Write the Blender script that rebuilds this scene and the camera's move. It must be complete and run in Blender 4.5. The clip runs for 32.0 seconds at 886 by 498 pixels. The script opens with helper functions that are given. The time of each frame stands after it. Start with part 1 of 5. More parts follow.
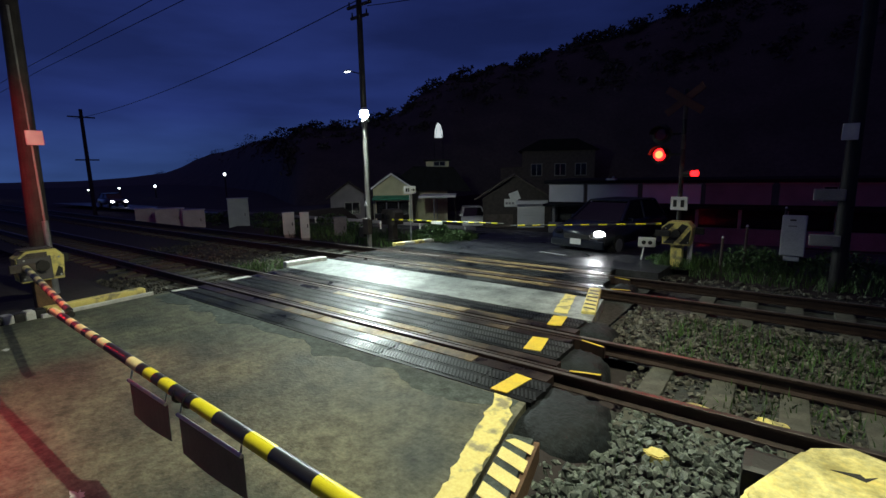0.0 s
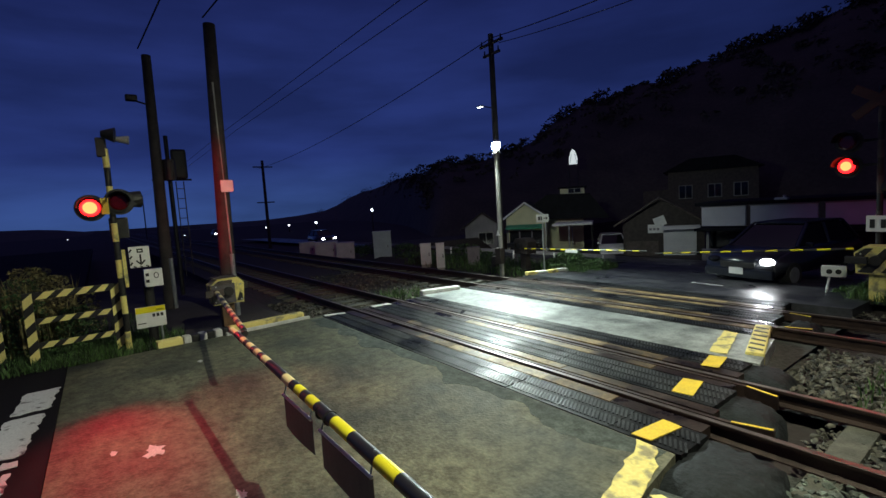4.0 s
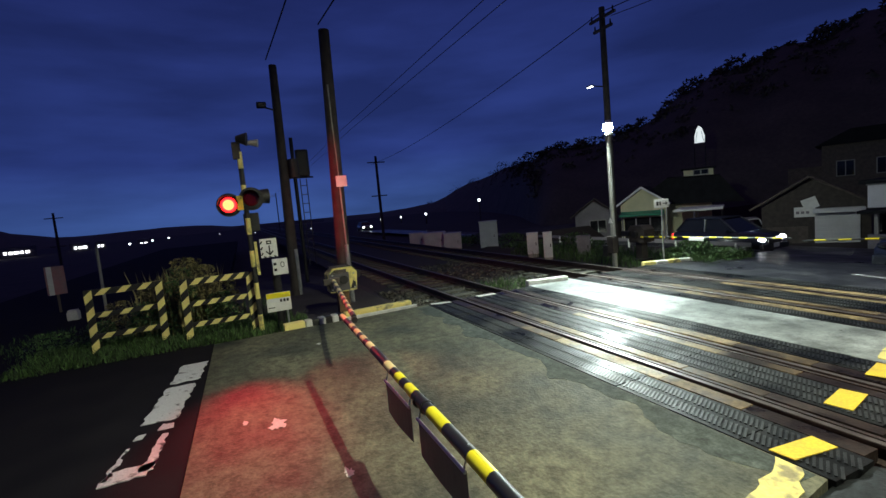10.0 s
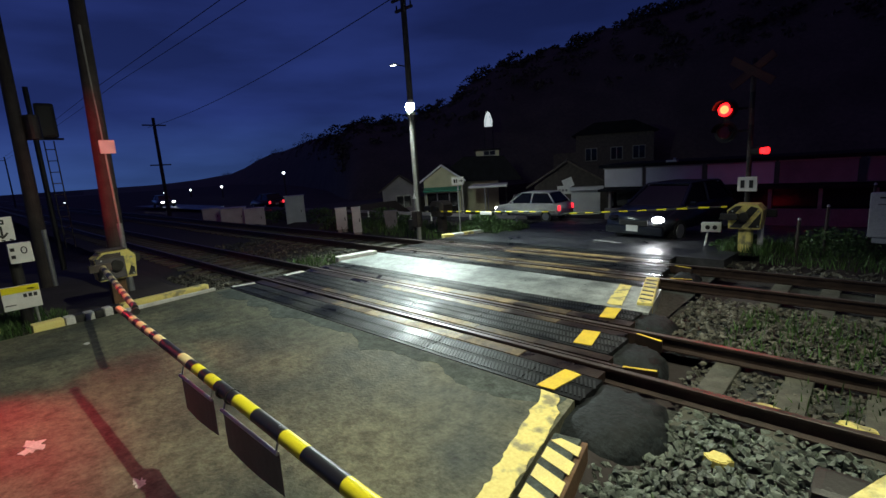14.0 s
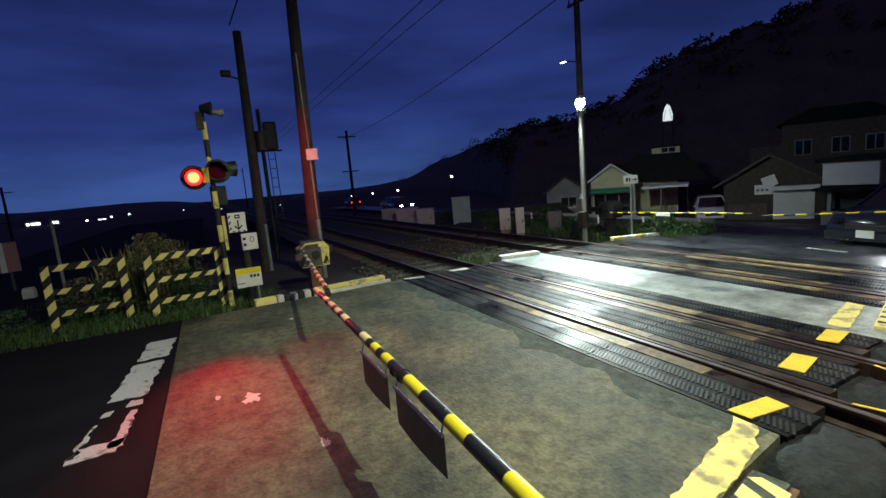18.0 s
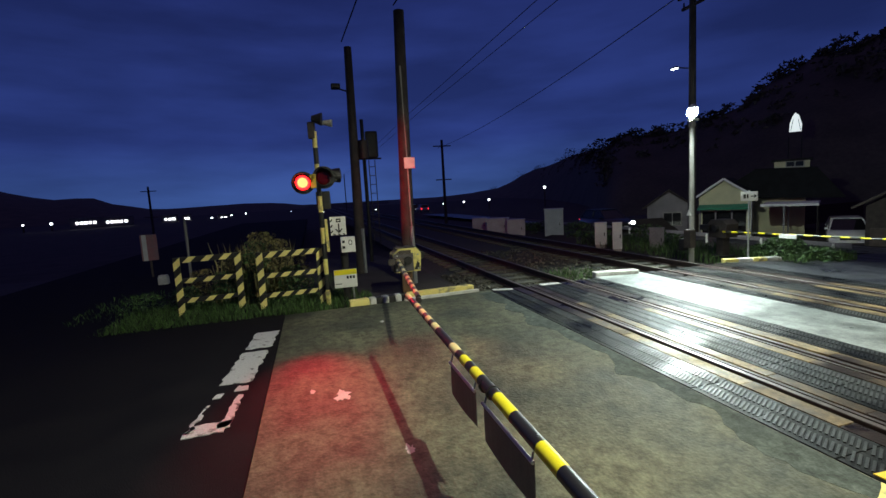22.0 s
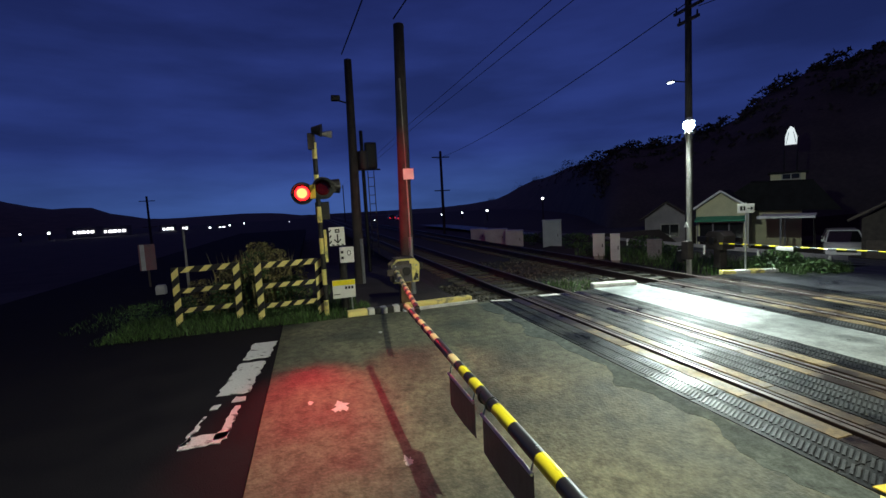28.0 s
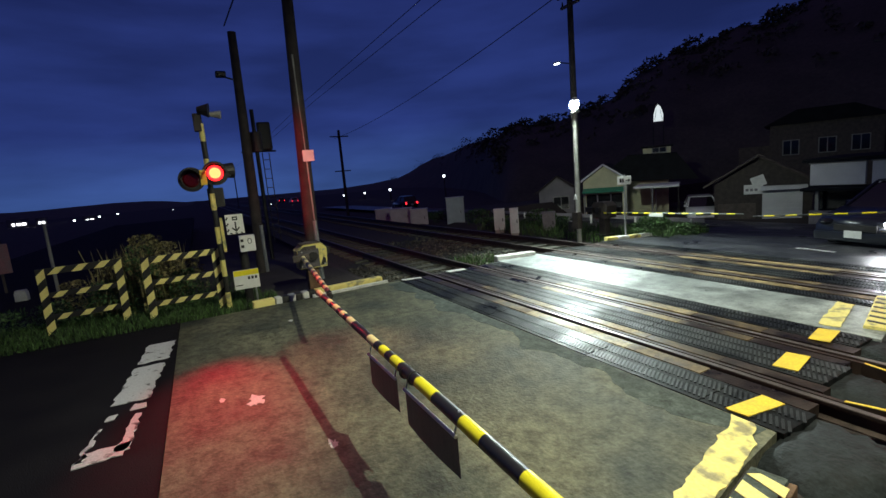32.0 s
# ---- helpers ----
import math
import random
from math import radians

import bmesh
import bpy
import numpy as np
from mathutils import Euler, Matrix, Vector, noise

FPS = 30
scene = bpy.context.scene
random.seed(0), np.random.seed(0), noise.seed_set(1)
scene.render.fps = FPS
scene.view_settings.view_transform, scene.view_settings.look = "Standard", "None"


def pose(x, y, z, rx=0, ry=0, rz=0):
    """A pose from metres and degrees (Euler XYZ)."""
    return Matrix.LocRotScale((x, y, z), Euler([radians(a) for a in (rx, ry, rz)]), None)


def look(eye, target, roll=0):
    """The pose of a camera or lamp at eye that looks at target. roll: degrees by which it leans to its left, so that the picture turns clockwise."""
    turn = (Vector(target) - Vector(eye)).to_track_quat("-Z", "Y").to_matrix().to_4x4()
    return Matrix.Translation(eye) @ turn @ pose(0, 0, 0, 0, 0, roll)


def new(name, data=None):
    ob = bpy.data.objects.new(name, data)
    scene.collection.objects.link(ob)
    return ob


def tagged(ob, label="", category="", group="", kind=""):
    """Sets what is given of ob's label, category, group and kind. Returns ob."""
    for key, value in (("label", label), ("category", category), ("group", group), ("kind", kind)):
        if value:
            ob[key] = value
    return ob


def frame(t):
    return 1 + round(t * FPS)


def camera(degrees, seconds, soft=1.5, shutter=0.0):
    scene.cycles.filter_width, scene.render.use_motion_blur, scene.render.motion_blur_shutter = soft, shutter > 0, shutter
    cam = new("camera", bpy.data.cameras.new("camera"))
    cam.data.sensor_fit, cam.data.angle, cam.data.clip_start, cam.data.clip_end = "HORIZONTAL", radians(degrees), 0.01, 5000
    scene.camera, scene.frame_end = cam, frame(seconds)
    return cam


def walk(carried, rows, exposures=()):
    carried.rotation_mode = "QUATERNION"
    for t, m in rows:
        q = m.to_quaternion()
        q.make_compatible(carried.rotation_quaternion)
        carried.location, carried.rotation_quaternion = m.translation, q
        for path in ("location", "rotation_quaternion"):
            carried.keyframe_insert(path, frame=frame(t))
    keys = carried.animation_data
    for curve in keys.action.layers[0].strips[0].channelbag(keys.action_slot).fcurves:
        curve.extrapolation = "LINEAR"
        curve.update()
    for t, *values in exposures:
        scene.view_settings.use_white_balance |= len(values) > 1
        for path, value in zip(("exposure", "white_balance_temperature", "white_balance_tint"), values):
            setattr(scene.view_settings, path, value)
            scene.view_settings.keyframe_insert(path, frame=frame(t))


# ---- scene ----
# Rails run along x, the crossing road runs roughly along y.
cam = camera(87.5, 32.0, soft=1.5)
ROWS = [
    (0, -0.043, 0.046, 2.042, 37.01, -9.52, -1.15),
    (0.5, -0.044, 0.028, 2.045, 37.52, -8.55, -1.11),
    (1, -0.043, 0.012, 2.051, 38.17, -7.64, -1.81),
    (1.5, -0.032, -0.003, 2.050, 39.76, -6.90, -1.93),
    (2, -0.033, -0.004, 2.045, 42.15, -6.76, -2.12),
    (2.5, -0.038, 0.030, 2.035, 46.24, -6.54, -2.24),
    (4.5, -0.026, 0.157, 2.029, 56.06, -4.87, -4.83),
    (5, -0.020, 0.215, 2.015, 59.09, -4.62, -5.96),
    (5.5, -0.030, 0.224, 2.009, 60.92, -4.56, -5.32),
    (6, -0.060, 0.212, 2.011, 65.88, -6.11, -6.86),
    (6.5, -0.077, 0.212, 2.019, 66.79, -5.77, -7.99),
    (7, -0.087, 0.210, 2.021, 67.14, -6.04, -7.62),
    (7.5, -0.091, 0.205, 2.017, 66.95, -6.38, -7.47),
    (8, -0.084, 0.200, 2.012, 66.64, -6.00, -7.31),
    (8.5, -0.081, 0.202, 2.014, 66.30, -6.18, -7.15),
    (9, -0.080, 0.209, 2.014, 66.05, -6.13, -7.28),
    (9.5, -0.078, 0.227, 2.016, 64.96, -6.27, -6.59),
    (10, -0.085, 0.228, 2.014, 66.90, -5.42, -5.28),
    (10.5, -0.097, 0.229, 2.022, 67.92, -4.82, -4.44),
    (11, -0.090, 0.234, 2.026, 67.78, -5.40, -3.81),
    (11.5, -0.069, 0.256, 2.020, 63.88, -5.43, -3.58),
    (12, -0.052, 0.268, 2.018, 61.26, -5.61, -3.25),
    (12.5, -0.037, 0.287, 2.018, 59.30, -6.33, -3.57),
    (13, -0.029, 0.301, 2.027, 52.90, -7.77, -4.04),
    (13.5, -0.026, 0.256, 2.040, 45.23, -8.57, -3.10),
    (14, -0.018, 0.204, 2.041, 43.80, -10.40, -3.74),
    (14.5, -0.019, 0.174, 2.034, 43.49, -11.81, -3.38),
    (16.5, -0.017, 0.155, 1.999, 50.29, -11.22, -5.18),
    (17, -0.050, 0.178, 1.988, 57.75, -9.98, -5.76),
    (17.5, -0.078, 0.194, 1.976, 61.87, -8.54, -4.64),
    (18, -0.099, 0.203, 1.970, 63.72, -8.56, -4.97),
    (18.5, -0.114, 0.210, 1.972, 64.24, -8.72, -5.03),
    (19, -0.116, 0.223, 1.971, 64.69, -8.35, -4.90),
    (19.5, -0.119, 0.233, 1.969, 65.02, -8.28, -5.67),
    (20, -0.134, 0.224, 1.978, 67.51, -7.96, -5.66),
    (20.5, -0.157, 0.204, 1.984, 72.00, -7.16, -5.88),
    (21, -0.177, 0.182, 1.987, 74.29, -7.95, -4.80),
    (21.5, -0.180, 0.172, 1.991, 74.65, -7.29, -3.35),
    (22, -0.176, 0.177, 1.990, 74.54, -6.66, -3.35),
    (22.5, -0.175, 0.192, 1.989, 72.60, -6.66, -3.05),
    (23, -0.166, 0.203, 1.995, 71.25, -6.69, -3.23),
    (23.5, -0.164, 0.203, 1.996, 71.38, -6.00, -3.23),
    (24, -0.162, 0.207, 1.996, 71.25, -6.36, -3.04),
    (24.5, -0.163, 0.203, 2.001, 71.37, -6.37, -3.32),
    (26.5, -0.164, 0.201, 1.997, 72.37, -5.94, -3.20),
    (27, -0.164, 0.202, 1.995, 72.64, -5.44, -3.17),
    (27.5, -0.161, 0.192, 1.990, 73.18, -4.79, -3.33),
    (28, -0.160, 0.165, 1.994, 74.24, -5.35, -3.12),
    (28.5, -0.151, 0.138, 1.999, 75.02, -6.01, -2.73),
    (29, -0.112, 0.124, 2.011, 69.27, -8.16, -2.87),
    (29.5, -0.081, 0.107, 2.023, 58.98, -9.01, -2.00),
    (30, -0.060, 0.115, 2.026, 55.43, -9.88, -2.80),
    (30.5, -0.062, 0.101, 2.029, 56.71, -9.64, -3.53),
    (31, -0.076, 0.087, 2.028, 60.86, -7.90, -4.06),
    (31.5, -0.084, 0.089, 2.026, 62.59, -8.16, -4.63),
    (32, -0.096, 0.084, 2.024, 62.71, -8.74, -4.99),
]


def eye_pose(x, y, z, yaw, pitch, roll):
    a, p = radians(yaw), radians(pitch)
    way = Vector((-math.sin(a) * math.cos(p), math.cos(a) * math.cos(p), math.sin(p)))
    return look((x, y, z), Vector((x, y, z)) + way, roll)


walk(cam, [(t, eye_pose(*row)) for t, *row in ROWS], [(t, round(float(np.interp(row[3], (50, 66), (-0.38, 0.0))), 2)) for t, *row in ROWS])

# ---- dusk sky ----
world = bpy.data.worlds.new("dusk")
scene.world = world
world.use_nodes = True
wn, wl = world.node_tree.nodes, world.node_tree.links
sky_out = wn["World Output"]
sky_bg = wn["Background"]
geo = wn.new("ShaderNodeTexCoord")
split = wn.new("ShaderNodeSeparateXYZ")
wl.new(geo.outputs["Generated"], split.inputs[0])
ramp = wn.new("ShaderNodeValToRGB")
ramp.color_ramp.elements[0].position, ramp.color_ramp.elements[0].color = 0.0, (0.040, 0.085, 0.270, 1)
ramp.color_ramp.elements[1].position, ramp.color_ramp.elements[1].color = 0.55, (0.0105, 0.0155, 0.092, 1)
high = ramp.color_ramp.elements.new(0.95)
high.color = (0.100, 0.058, 0.140, 1)
mid = ramp.color_ramp.elements.new(0.12)
mid.color = (0.022, 0.041, 0.188, 1)
wl.new(split.outputs["Z"], ramp.inputs[0])
# the afterglow lies to the -x side
side = wn.new("ShaderNodeMapRange")
side.inputs["From Min"].default_value, side.inputs["From Max"].default_value = 0.3, -1.0
side.inputs["To Min"].default_value, side.inputs["To Max"].default_value = 0.42, 1.05
wl.new(split.outputs["X"], side.inputs[0])
squash = wn.new("ShaderNodeMapping")
squash.inputs["Scale"].default_value = (1.2, 1.2, 6.0)
wl.new(geo.outputs["Generated"], squash.inputs[0])
cloud = wn.new("ShaderNodeTexNoise")
cloud.inputs["Scale"].default_value, cloud.inputs["Detail"].default_value = 2.2, 5.0
wl.new(squash.outputs[0], cloud.inputs["Vector"])
cloud_amount = wn.new("ShaderNodeMapRange")
cloud_amount.inputs["From Min"].default_value, cloud_amount.inputs["From Max"].default_value = 0.35, 0.68
cloud_amount.inputs["To Min"].default_value, cloud_amount.inputs["To Max"].default_value = 0.72, 1.22
wl.new(cloud.outputs["Fac"], cloud_amount.inputs[0])
both = wn.new("ShaderNodeMath")
both.operation = "MULTIPLY"
wl.new(side.outputs[0], both.inputs[0])
wl.new(cloud_amount.outputs[0], both.inputs[1])
wl.new(ramp.outputs[0], sky_bg.inputs[0])
wl.new(both.outputs[0], sky_bg.inputs[1])


def lamp(name, kind, place, colour, watts, size=0.1, aim=None, cone=120, blend=0.6):
    data = bpy.data.lights.new(name, kind)
    data.color, data.energy = colour, watts
    data.shadow_soft_size = size
    if kind == "SPOT":
        data.spot_size, data.spot_blend = radians(cone), blend
    ob = new(name, data)
    ob.matrix_world = look(place, aim) if aim else Matrix.Translation(place)
    return tagged(ob, kind="structure")


LAMP = (-9.78, 9.42, 3.71)
lamp("crossing_lamp_light", "SPOT", (LAMP[0] + 0.10, LAMP[1] - 0.12, LAMP[2] - 0.10), (0.84, 1.0, 0.93), 3900, 0.10, (-7.4, 7.8, 0), 118, 1.0)
lamp("street_lamp_light", "SPOT", (-12.05, 11.45, 5.25), (0.88, 1.0, 0.85), 2000, 0.08, (-19.6, 25.0, 0.3), 98, 1.0)
lamp("approach_lamp_light", "SPOT", (-0.4, 3.25, 6.2), (0.97, 1.0, 0.74), 2500, 0.05, (-3.8, 3.3, 0), 130, 1.0)
lamp("signal_red_light", "SPOT", (-8.95, 0.34, 2.36), (1.0, 0.001, 0.028), 1350, 0.12, (-4.9, -0.04, 0), 27, 1.0)
lamp("signal_red_spill", "SPOT", (-8.95, 0.34, 2.40), (1.0, 0.004, 0.05), 15, 0.12, (-4.6, 0.1, 0), 54, 1.0)
lamp("signal_red_side", "SPOT", (-9.40, 0.80, 2.48), (1.0, 0.01, 0.03), 190, 0.10, (-11.0, 2.3, 2.4), 75, 0.6)
lamp("signal_red_boom", "SPOT", (-8.82, 0.60, 2.26), (1.0, 0.01, 0.02), 280, 0.10, (-6.1, 1.34, 0.80), 39, 0.8)
lamp("far_signal_red_light", "SPOT", (-1.95, 10.5, 2.4), (1.0, 0.02, 0.03), 90, 0.12, (-1.5, 2, 0), 80, 1.0)
lamp("far_signal_red_back", "SPOT", (-1.65, 11.3, 2.1), (1.0, 0.02, 0.03), 240, 0.12, (-0.3, 25, 0.6), 66, 0.8)
lamp("headlight_light", "SPOT", (-3.77, 11.22, 0.43), (0.92, 0.97, 1.0), 120, 0.09, (-4.4, 5.5, 0.0), 70, 0.9)


# ---- materials ----
def mat(name, colour, rough=0.6, metal=0.0, second=None, scale=8.0, mix=(0.35, 0.65), fine=60.0, bump=0.15, gloss_var=0.0, alpha_noise=None, coat=0.0, island=False, grit=0.0, spec=0.5, laid=False):
    """A surface of two colours in soft patches, with fine grain and relief."""
    m = bpy.data.materials.new(name)
    m.use_nodes = True
    n, l = m.node_tree.nodes, m.node_tree.links
    b = n["Principled BSDF"]
    b.inputs["Roughness"].default_value, b.inputs["Metallic"].default_value = rough, metal
    b.inputs["Coat Weight"].default_value = coat
    b.inputs["Specular IOR Level"].default_value = spec
    # pieces laid side by side share one pattern in the place's own space
    tc = n.new("ShaderNodeNewGeometry") if laid else n.new("ShaderNodeTexCoord")
    where = tc.outputs["Position" if laid else "Object"]
    big = n.new("ShaderNodeTexNoise")
    big.inputs["Scale"].default_value, big.inputs["Detail"].default_value = scale, 6
    l.new(where, big.inputs["Vector"])
    small = n.new("ShaderNodeTexNoise")
    small.inputs["Scale"].default_value, small.inputs["Detail"].default_value = fine, 3
    l.new(where, small.inputs["Vector"])
    r = n.new("ShaderNodeValToRGB")
    r.color_ramp.elements[0].position, r.color_ramp.elements[1].position = mix
    second = second or tuple(c * 0.6 for c in colour)
    r.color_ramp.elements[0].color, r.color_ramp.elements[1].color = (*second, 1), (*colour, 1)
    l.new(big.outputs["Fac"], r.inputs[0])
    grain = n.new("ShaderNodeMixRGB")
    grain.blend_type = "OVERLAY"
    grain.inputs[0].default_value = 0.45
    l.new(r.outputs[0], grain.inputs[1])
    l.new(small.outputs["Fac"], grain.inputs[2])
    out = grain.outputs[0]
    if grit:
        # speckled stains at a middle scale
        sp = n.new("ShaderNodeTexNoise")
        sp.inputs["Scale"].default_value, sp.inputs["Detail"].default_value, sp.inputs["Roughness"].default_value = grit, 8, 0.75
        l.new(where, sp.inputs["Vector"])
        sr = n.new("ShaderNodeMapRange")
        sr.inputs["From Min"].default_value, sr.inputs["From Max"].default_value = 0.38, 0.62
        sr.inputs["To Min"].default_value, sr.inputs["To Max"].default_value = 0.45, 1.25
        l.new(sp.outputs["Fac"], sr.inputs[0])
        mu = n.new("ShaderNodeMixRGB")
        mu.blend_type = "MULTIPLY"
        mu.inputs[0].default_value = 1.0
        l.new(out, mu.inputs[1])
        l.new(sr.outputs[0], mu.inputs[2])
        out = mu.outputs[0]
    if island:
        ge = n.new("ShaderNodeNewGeometry")
        hs = n.new("ShaderNodeHueSaturation")
        mr = n.new("ShaderNodeMapRange")
        mr.inputs["To Min"].default_value, mr.inputs["To Max"].default_value = 0.35, 1.5
        l.new(ge.outputs["Random Per Island"], mr.inputs[0])
        l.new(mr.outputs[0], hs.inputs["Value"])
        l.new(out, hs.inputs["Color"])
        out = hs.outputs[0]
    l.new(out, b.inputs["Base Color"])
    bp = n.new("ShaderNodeBump")
    bp.inputs["Strength"].default_value, bp.inputs["Distance"].default_value = bump, 0.01
    l.new(small.outputs["Fac"], bp.inputs["Height"])
    l.new(bp.outputs[0], b.inputs["Normal"])
    if gloss_var:
        mr = n.new("ShaderNodeMapRange")
        mr.inputs["From Min"].default_value, mr.inputs["From Max"].default_value = 0.3, 0.7
        mr.inputs["To Min"].default_value, mr.inputs["To Max"].default_value = max(0.02, rough - gloss_var), min(1, rough + gloss_var)
        l.new(big.outputs["Fac"], mr.inputs[0])
        l.new(mr.outputs[0], b.inputs["Roughness"])
    return m


def glow(name, colour, strength):
    m = bpy.data.materials.new(name)
    m.use_nodes = True
    b = m.node_tree.nodes["Principled BSDF"]
    b.inputs["Base Color"].default_value = (*[c * 0.5 for c in colour], 1)
    b.inputs["Emission Color"].default_value = (*colour, 1)
    b.inputs["Emission Strength"].default_value = strength
    return m


CONCRETE = mat("damp_concrete", (0.138, 0.135, 0.088), 0.72, 0, (0.046, 0.053, 0.040), 0.9, (0.36, 0.60), 30, 0.9, 0.10, grit=7.0, spec=0.35)
# wet slab, its base colour raised to carry the crossing lamp's bright pool
WET_LAMPLIT_CONCRETE = mat("wet_lamplit_concrete", (0.36, 0.388, 0.378), 0.40, 0, (0.23, 0.25, 0.245), 1.1, (0.35, 0.65), 35, 0.5, 0.16, grit=3.0)
EDGE_CONCRETE = mat("dark_edge_concrete", (0.088, 0.104, 0.092), 0.82, 0, (0.046, 0.056, 0.050), 2, (0.3, 0.7), 50, 0.4, 0.1, grit=8.0, spec=0.2)
ASPHALT = mat("damp_asphalt", (0.014, 0.0125, 0.016), 0.9, 0, (0.008, 0.007, 0.010), 2.0, (0.3, 0.7), 120, 0.6, 0.06, spec=0.10)
FAR_ASPHALT = mat("wet_asphalt", (0.050, 0.051, 0.057), 0.40, 0, (0.024, 0.024, 0.029), 1.2, (0.3, 0.7), 60, 0.5, 0.16, grit=4.0)
PATCH = mat("black_asphalt_patch", (0.019, 0.024, 0.027), 0.75, 0, (0.009, 0.012, 0.014), 7, (0.35, 0.62), 30, 1.0, 0.1, grit=16.0, spec=0.3)
EARTH = mat("dark_earth", (0.045, 0.035, 0.034), 0.95, 0, (0.022, 0.018, 0.018), 0.6, (0.3, 0.7), 14, 0.6)
BALLAST = mat("ballast_stone", (0.170, 0.200, 0.165), 0.6, 0, (0.050, 0.062, 0.054), 14, (0.3, 0.7), 70, 0.4, island=True)
# rust brown, and darkened to imitate the lamp's light falling off
DIM_RUST_BALLAST = mat("dimmed_rust_ballast", (0.135, 0.130, 0.102), 0.8, 0, (0.050, 0.047, 0.038), 10, (0.3, 0.7), 70, 0.4, island=True)
BED = mat("ballast_bed", (0.050, 0.053, 0.048), 0.9, 0, (0.020, 0.021, 0.019), 20, (0.35, 0.65), 60, 0.9)
RUBBER = mat("rubber_panel", (0.017, 0.018, 0.019), 0.50, 0, (0.007, 0.008, 0.009), 1.3, (0.38, 0.62), 80, 0.25, 0.24, grit=7.0, spec=0.16, laid=True)
RIB = mat("worn_rubber_rib", (0.030, 0.033, 0.034), 0.46, 0, (0.014, 0.015, 0.016), 1.3, (0.38, 0.62), 80, 0.25, 0.26, grit=7.0, spec=0.45, laid=True)
PLANK = mat("worn_wet_plank", (0.30, 0.215, 0.095), 0.50, 0.0, (0.085, 0.058, 0.030), 1.6, (0.36, 0.60), 40, 0.4, 0.24, grit=6.0, spec=0.36, laid=True)
DARK_PLANK = mat("rust_dark_plank", (0.040, 0.026, 0.021), 0.40, 0.0, (0.017, 0.012, 0.011), 1.8, (0.36, 0.62), 40, 0.25, 0.2, grit=6.0, spec=0.25, laid=True)
MID_PLANK = mat("half_worn_plank", (0.16, 0.108, 0.050), 0.50, 0.0, (0.030, 0.021, 0.016), 1.6, (0.40, 0.60), 40, 0.3, 0.24, grit=6.0, spec=0.32, laid=True)
RAIL = mat("rusty_rail", (0.050, 0.030, 0.024), 0.5, 0.25, (0.022, 0.014, 0.012), 9, (0.3, 0.7), 90, 0.4, 0.1)
RAIL_TOP = mat("worn_rail_head", (0.20, 0.17, 0.155), 0.42, 0.7, (0.10, 0.08, 0.07), 6, (0.3, 0.7), 120, 0.1, 0.06)
SLEEPER = mat("concrete_sleeper", (0.10, 0.098, 0.078), 0.8, 0, (0.05, 0.05, 0.04), 8, (0.3, 0.7), 60, 0.5)
YELLOW = mat("yellow_paint", (0.80, 0.56, 0.045), 0.5, 0, (0.62, 0.44, 0.06), 6, (0.25, 0.6), 50, 0.2)
WORN_YELLOW = mat("worn_yellow_paint", (0.74, 0.63, 0.20), 0.6, 0, (0.30, 0.26, 0.13), 6, (0.36, 0.47), 40, 0.4)
BOOM_YELLOW = mat("glossy_yellow_film", (0.86, 0.76, 0.025), 0.3, 0, (0.78, 0.66, 0.025), 4, (0.3, 0.7), 200, 0.05)
COVER_YELLOW = mat("sun_bleached_yellow_cover", (0.88, 0.78, 0.34), 0.45, 0, (0.80, 0.66, 0.20), 5, (0.3, 0.6), 60, 0.1, grit=6.0)
FENCE_YELLOW = mat("faded_fence_yellow", (0.86, 0.74, 0.26), 0.6, 0, (0.72, 0.61, 0.23), 5, (0.3, 0.6), 60, 0.2)
FADED_FILM = mat("faded_cream_film", (0.86, 0.72, 0.36), 0.4, 0, (0.74, 0.60, 0.28), 5, (0.3, 0.7), 120, 0.05)
BOOM_BLACK = mat("glossy_black_film", (0.016, 0.016, 0.017), 0.40, 0, (0.010, 0.010, 0.011), 4, (0.3, 0.7), 200, 0.05, spec=1.0)
BLACK = mat("black_paint", (0.020, 0.019, 0.018), 0.55, 0, (0.011, 0.010, 0.010), 7, (0.3, 0.7), 80, 0.2)
WHITE_LINE = mat("worn_white_paint", (0.56, 0.56, 0.58), 0.6, 0, (0.05, 0.05, 0.055), 6.5, (0.34, 0.42), 50, 0.4)
WHITE = mat("white_panel", (0.78, 0.78, 0.77), 0.45, 0, (0.64, 0.64, 0.63), 5, (0.3, 0.7), 90, 0.05)
PALE = mat("pale_concrete", (0.62, 0.62, 0.60), 0.7, 0, (0.42, 0.42, 0.40), 5, (0.3, 0.7), 60, 0.3)
POLE = mat("weathered_pole", (0.11, 0.088, 0.078), 0.8, 0, (0.06, 0.048, 0.045), 5, (0.3, 0.7), 60, 0.4)
TARRED = mat("tarred_pole", (0.060, 0.048, 0.045), 0.8, 0, (0.030, 0.025, 0.024), 5, (0.3, 0.7), 60, 0.4)
GREY_POLE = mat("concrete_pole", (0.34, 0.335, 0.32), 0.75, 0, (0.24, 0.235, 0.22), 4, (0.3, 0.7), 60, 0.3)
STEEL = mat("galvanised_steel", (0.48, 0.49, 0.50), 0.4, 0.7, (0.34, 0.35, 0.36), 8, (0.3, 0.7), 90, 0.1)
DARK = mat("dark_metal", (0.030, 0.028, 0.028), 0.5, 0.2, (0.017, 0.016, 0.016), 8, (0.3, 0.7), 80, 0.1)
PLATE = mat("grey_plastic_sheet", (0.10, 0.09, 0.10), 0.5, 0, (0.075, 0.068, 0.075), 6, (0.3, 0.7), 90, 0.05)
